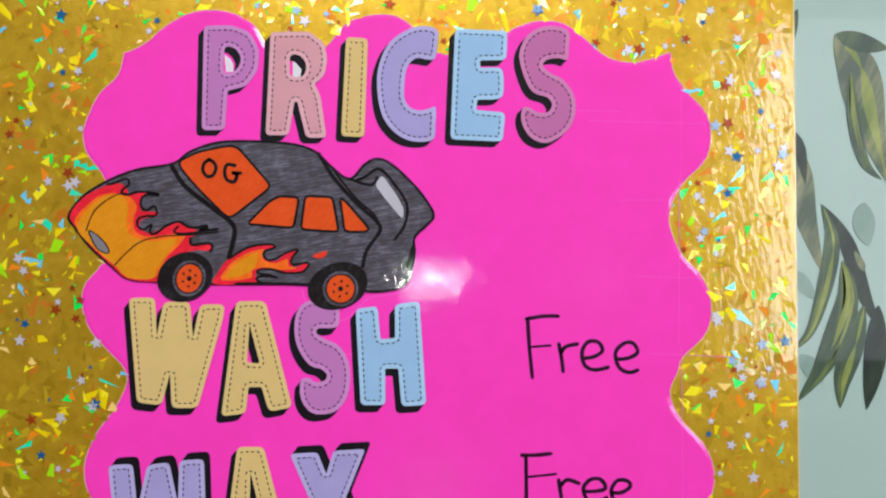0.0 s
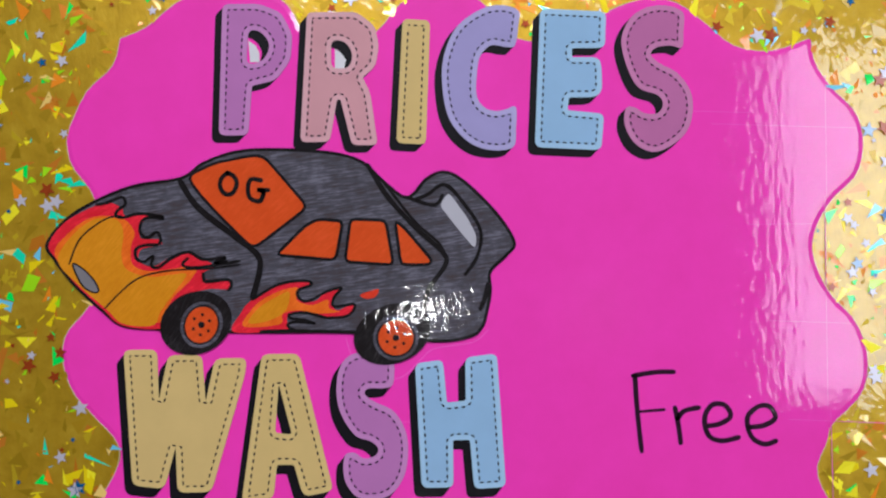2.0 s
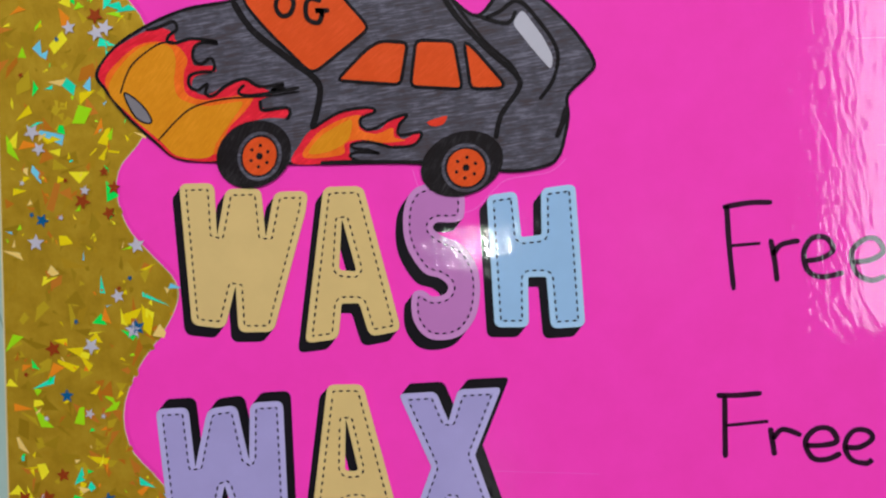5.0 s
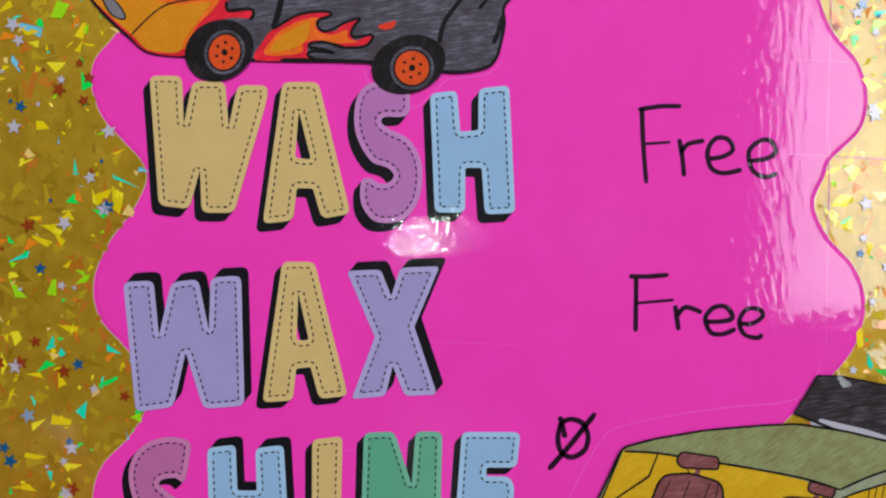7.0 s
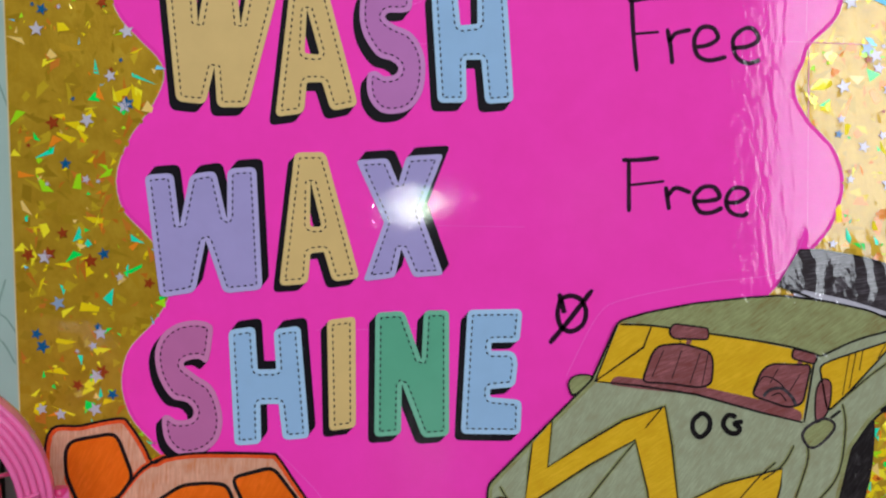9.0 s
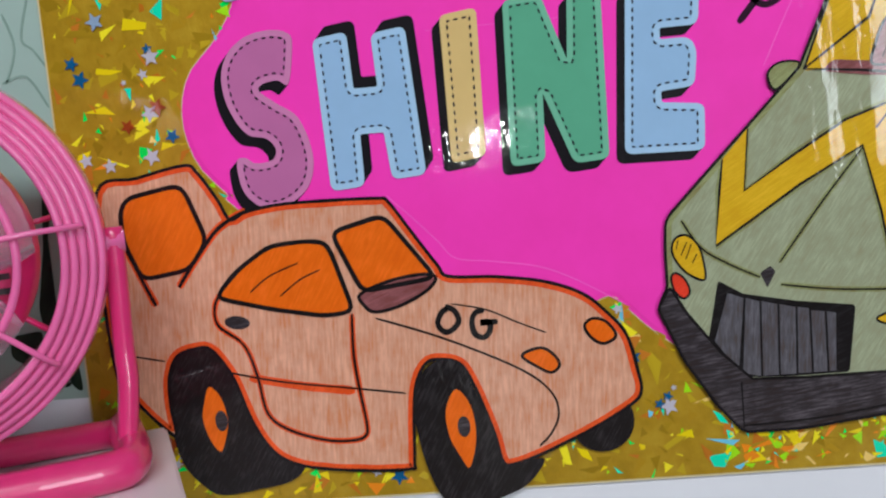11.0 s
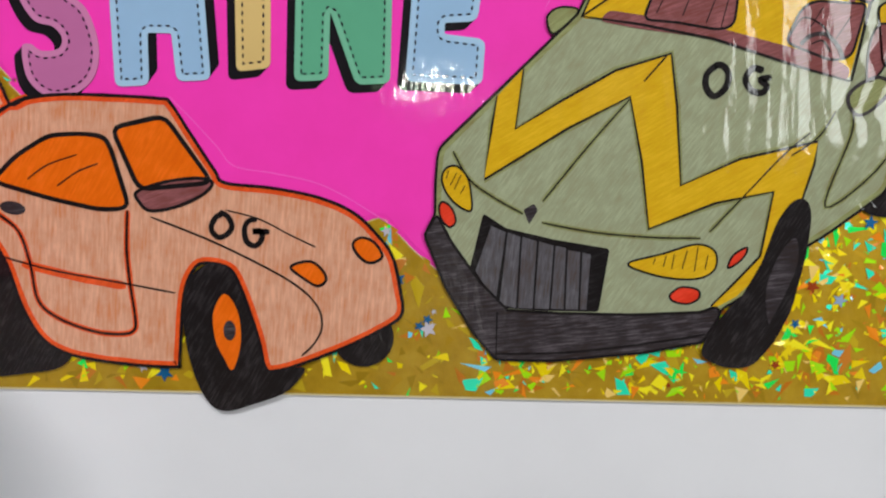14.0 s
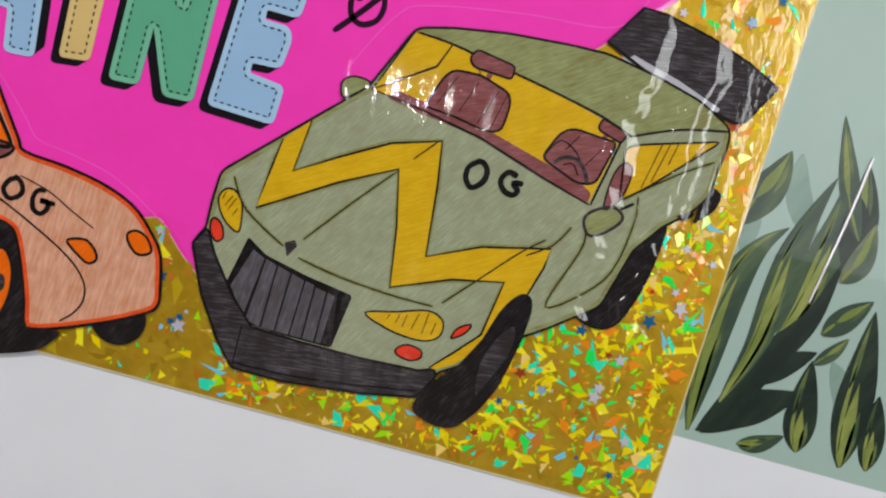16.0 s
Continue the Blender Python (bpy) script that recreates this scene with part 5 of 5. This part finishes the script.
def lathe(bm, profile, n=72):
    """Turn (radius, depth) pairs round the fan's axis, which is y."""
    rows = [[bm.verts.new((r * math.cos(a), y, r * math.sin(a))) for a in (2 * math.pi * k / n for k in range(n))] for r, y in profile]
    for i in range(len(rows) - 1):
        for k in range(n):
            bm.faces.new((rows[i][k], rows[i][(k + 1) % n], rows[i + 1][(k + 1) % n], rows[i + 1][k]))
    for f in bm.faces:
        f.smooth = True
    return bm


def torus(bm, big, small, y, n=64, m=8):
    return lathe(bm, [(big + small * math.cos(2 * math.pi * k / m), y + small * math.sin(2 * math.pi * k / m)) for k in range(m + 1)], n)


def tube(bm, pts, w, h, m=10):
    """A bar with an oval section along the points."""
    rows = []
    for i, p in enumerate(pts):
        d = (Vector(pts[min(i + 1, len(pts) - 1)]) - Vector(pts[max(i - 1, 0)])).normalized()
        up = Vector((0, 0, 1)) if abs(d.z) < 0.8 else Vector((0, -1, 0))
        side = d.cross(up).normalized()
        up = side.cross(d)
        rows.append([bm.verts.new(Vector(p) + side * (w / 2 * math.cos(a)) + up * (h / 2 * math.sin(a))) for a in (2 * math.pi * k / m for k in range(m))])
    for i in range(len(rows) - 1):
        for k in range(m):
            bm.faces.new((rows[i][k], rows[i][(k + 1) % m], rows[i + 1][(k + 1) % m], rows[i + 1][k])).smooth = True
    bm.faces.new(rows[0][::-1])
    bm.faces.new(rows[-1])
    return bm


def curve3(pts, steps=5):
    """A smooth run through points in space."""
    out, n = [], len(pts)
    for i in range(n - 1):
        a, b, c, d = (Vector(pts[min(max(i + k - 1, 0), n - 1)]) for k in range(4))
        out += [0.5 * (2 * b + (c - a) * t + (2 * a - 5 * b + 4 * c - d) * t * t + (3 * b - a - 3 * c + d) * t ** 3) for t in (s / steps for s in range(steps))]
    return out + [Vector(pts[-1])]


fan = thing("desk_fan", "small pink plastic desk fan on the white shelf", "fan")
R, HUB = 0.0735, 0.094
rings = []
for k in range(5):
    r0, y0 = 0.0575 + 0.0031 * k, -0.0170 + 0.0024 * k
    rings += [(r0, y0 + 0.0022), (r0 + 0.0003, y0 + 0.0006), (r0 + 0.0008, y0), (r0 + 0.0023, y0 + 0.0003), (r0 + 0.0028, y0 + 0.0009), (r0 + 0.0030, y0 + 0.0026)]
rings += [(R, -0.0005), (R + 0.0005, 0.004), (R, 0.012), (0.072, 0.018), (0.064, 0.022), (0.058, 0.020), (0.0575, -0.0140)]
lift = Matrix.Translation((0, 0, HUB))


def up(bm, extra=None):
    bmesh.ops.transform(bm, matrix=lift @ (extra or Matrix()), verts=bm.verts[:])
    return bm


part("rim", up(lathe(bmesh.new(), [(r * 1.075, y) for r, y in rings], 96)), M["fan_pink"], fan, "grooved pink plastic rim")
for r in (0.047, 0.035, 0.023):
    part("grille_ring", up(torus(bmesh.new(), r, 0.0016, -0.019 + (0.047 - r) * -0.08)), M["fan_pink"], fan)
for k in range(8):
    a = 2 * math.pi * k / 8 + 0.12
    pts = curve3([(r * math.cos(a + tw), y, r * math.sin(a + tw)) for r, y, tw in ((0.010, -0.0215, 0), (0.030, -0.0222, 0.04), (0.050, -0.0212, 0.03), (0.064, -0.0182, 0.01), (0.0715, -0.0120, 0.0))])
    part("grille_spoke", up(tube(bmesh.new(), pts, 0.0027, 0.0024)), M["fan_pink"], fan)
part("hub_cap", up(lathe(bmesh.new(), [(0.0001, -0.025), (0.008, -0.0245), (0.0125, -0.022), (0.013, -0.018), (0.0001, -0.018)], 32)), M["fan_pink"], fan)
for k in range(4):
    bm, rows, t0 = bmesh.new(), [], math.pi / 2 * k + 0.5
    for i in range(9):
        r = 0.010 + 0.043 * i / 8
        rows.append([bm.verts.new((r * math.cos(t0 + w), -0.004 + 0.012 * (j / 6 - 0.5) + s, r * math.sin(t0 + w))) for s in (0, 0.0012) for j, w in ((j, (j / 6 - 0.5) * (1.0 + 0.35 * math.sin(math.pi * i / 8))) for j in range(7))])
    for i in range(8):
        for o in (0, 7):
            for j in range(6):
                bm.faces.new((rows[i][o + j], rows[i][o + j + 1], rows[i + 1][o + j + 1], rows[i + 1][o + j])).smooth = True
        for j, q in ((0, 7), (6, 13)):
            bm.faces.new((rows[i][j], rows[i + 1][j], rows[i + 1][q], rows[i][q]))
    part("blade", up(bm), M["fan_clear"], fan, "clear pale pink fan blade")
part("blade_hub", up(lathe(bmesh.new(), [(0.0001, -0.012), (0.011, -0.011), (0.012, 0.004), (0.0001, 0.004)], 32)), M["fan_clear"], fan)
motor = part("motor_housing", up(lathe(bmesh.new(), [(0.0001, 0.014), (0.040, 0.014), (0.050, 0.017), (0.053, 0.022), (0.052, 0.032), (0.040, 0.042), (0.0001, 0.044)], 56)), M["fan_deep"], fan, "deep pink motor housing")
# Slots aren't cut: near-black bars on the housing paint the shade inside them.
for k in range(4):
    part("vent_slot", box(bmesh.new(), 0.028, 0.041, 0.0130, 0.0160, HUB - 0.017 + 0.006 * k, HUB - 0.0145 + 0.006 * k), M["fan_dark"], motor)
for r in (0.048, 0.036):
    part("rear_ring", up(torus(bmesh.new(), r, 0.0014, 0.026)), M["fan_deep"], fan)
for k in range(8):
    a = 2 * math.pi * k / 8 + 0.2
    part("rear_spoke", up(tube(bmesh.new(), [(r * math.cos(a), y, r * math.sin(a)) for r, y in ((0.018, 0.028), (0.045, 0.027), (0.066, 0.020))], 0.004, 0.0025)), M["fan_deep"], fan)
for s in (1, -1):
    arm = curve3([(s * 0.0815, 0.004, HUB + 0.006), (s * 0.0812, 0.004, HUB - 0.02), (s * 0.0806, 0.004, HUB - 0.045), (s * 0.0805, 0.002, 0.035), (s * 0.0775, 0.0, 0.012)])
    part("arm", tube(bmesh.new(), arm, 0.0085, 0.0085), M["fan_deep"], fan, "deep pink support arm")
    part("pivot", tube(bmesh.new(), [(s * 0.070, 0.004, HUB), (s * 0.086, 0.004, HUB)], 0.009, 0.009), M["fan_pink"], fan)
loop = curve3([(-0.077, 0.040, 0.008), (-0.079, 0.0, 0.008), (-0.077, -0.019, 0.008), (-0.066, -0.026, 0.008), (0.0, -0.030, 0.008), (0.066, -0.026, 0.008), (0.077, -0.019, 0.008), (0.079, 0.0, 0.008), (0.077, 0.040, 0.008)], 6)
part("base", tube(bmesh.new(), loop, 0.015, 0.016), M["fan_deep"], fan, "deep pink looped base")
part("base_bar", tube(bmesh.new(), [(-0.078, 0.036, 0.007), (0.078, 0.036, 0.007)], 0.012, 0.013), M["fan_deep"], fan)
place(fan, pose(-0.1205, -0.096, 0.819, 0, 0, 24))
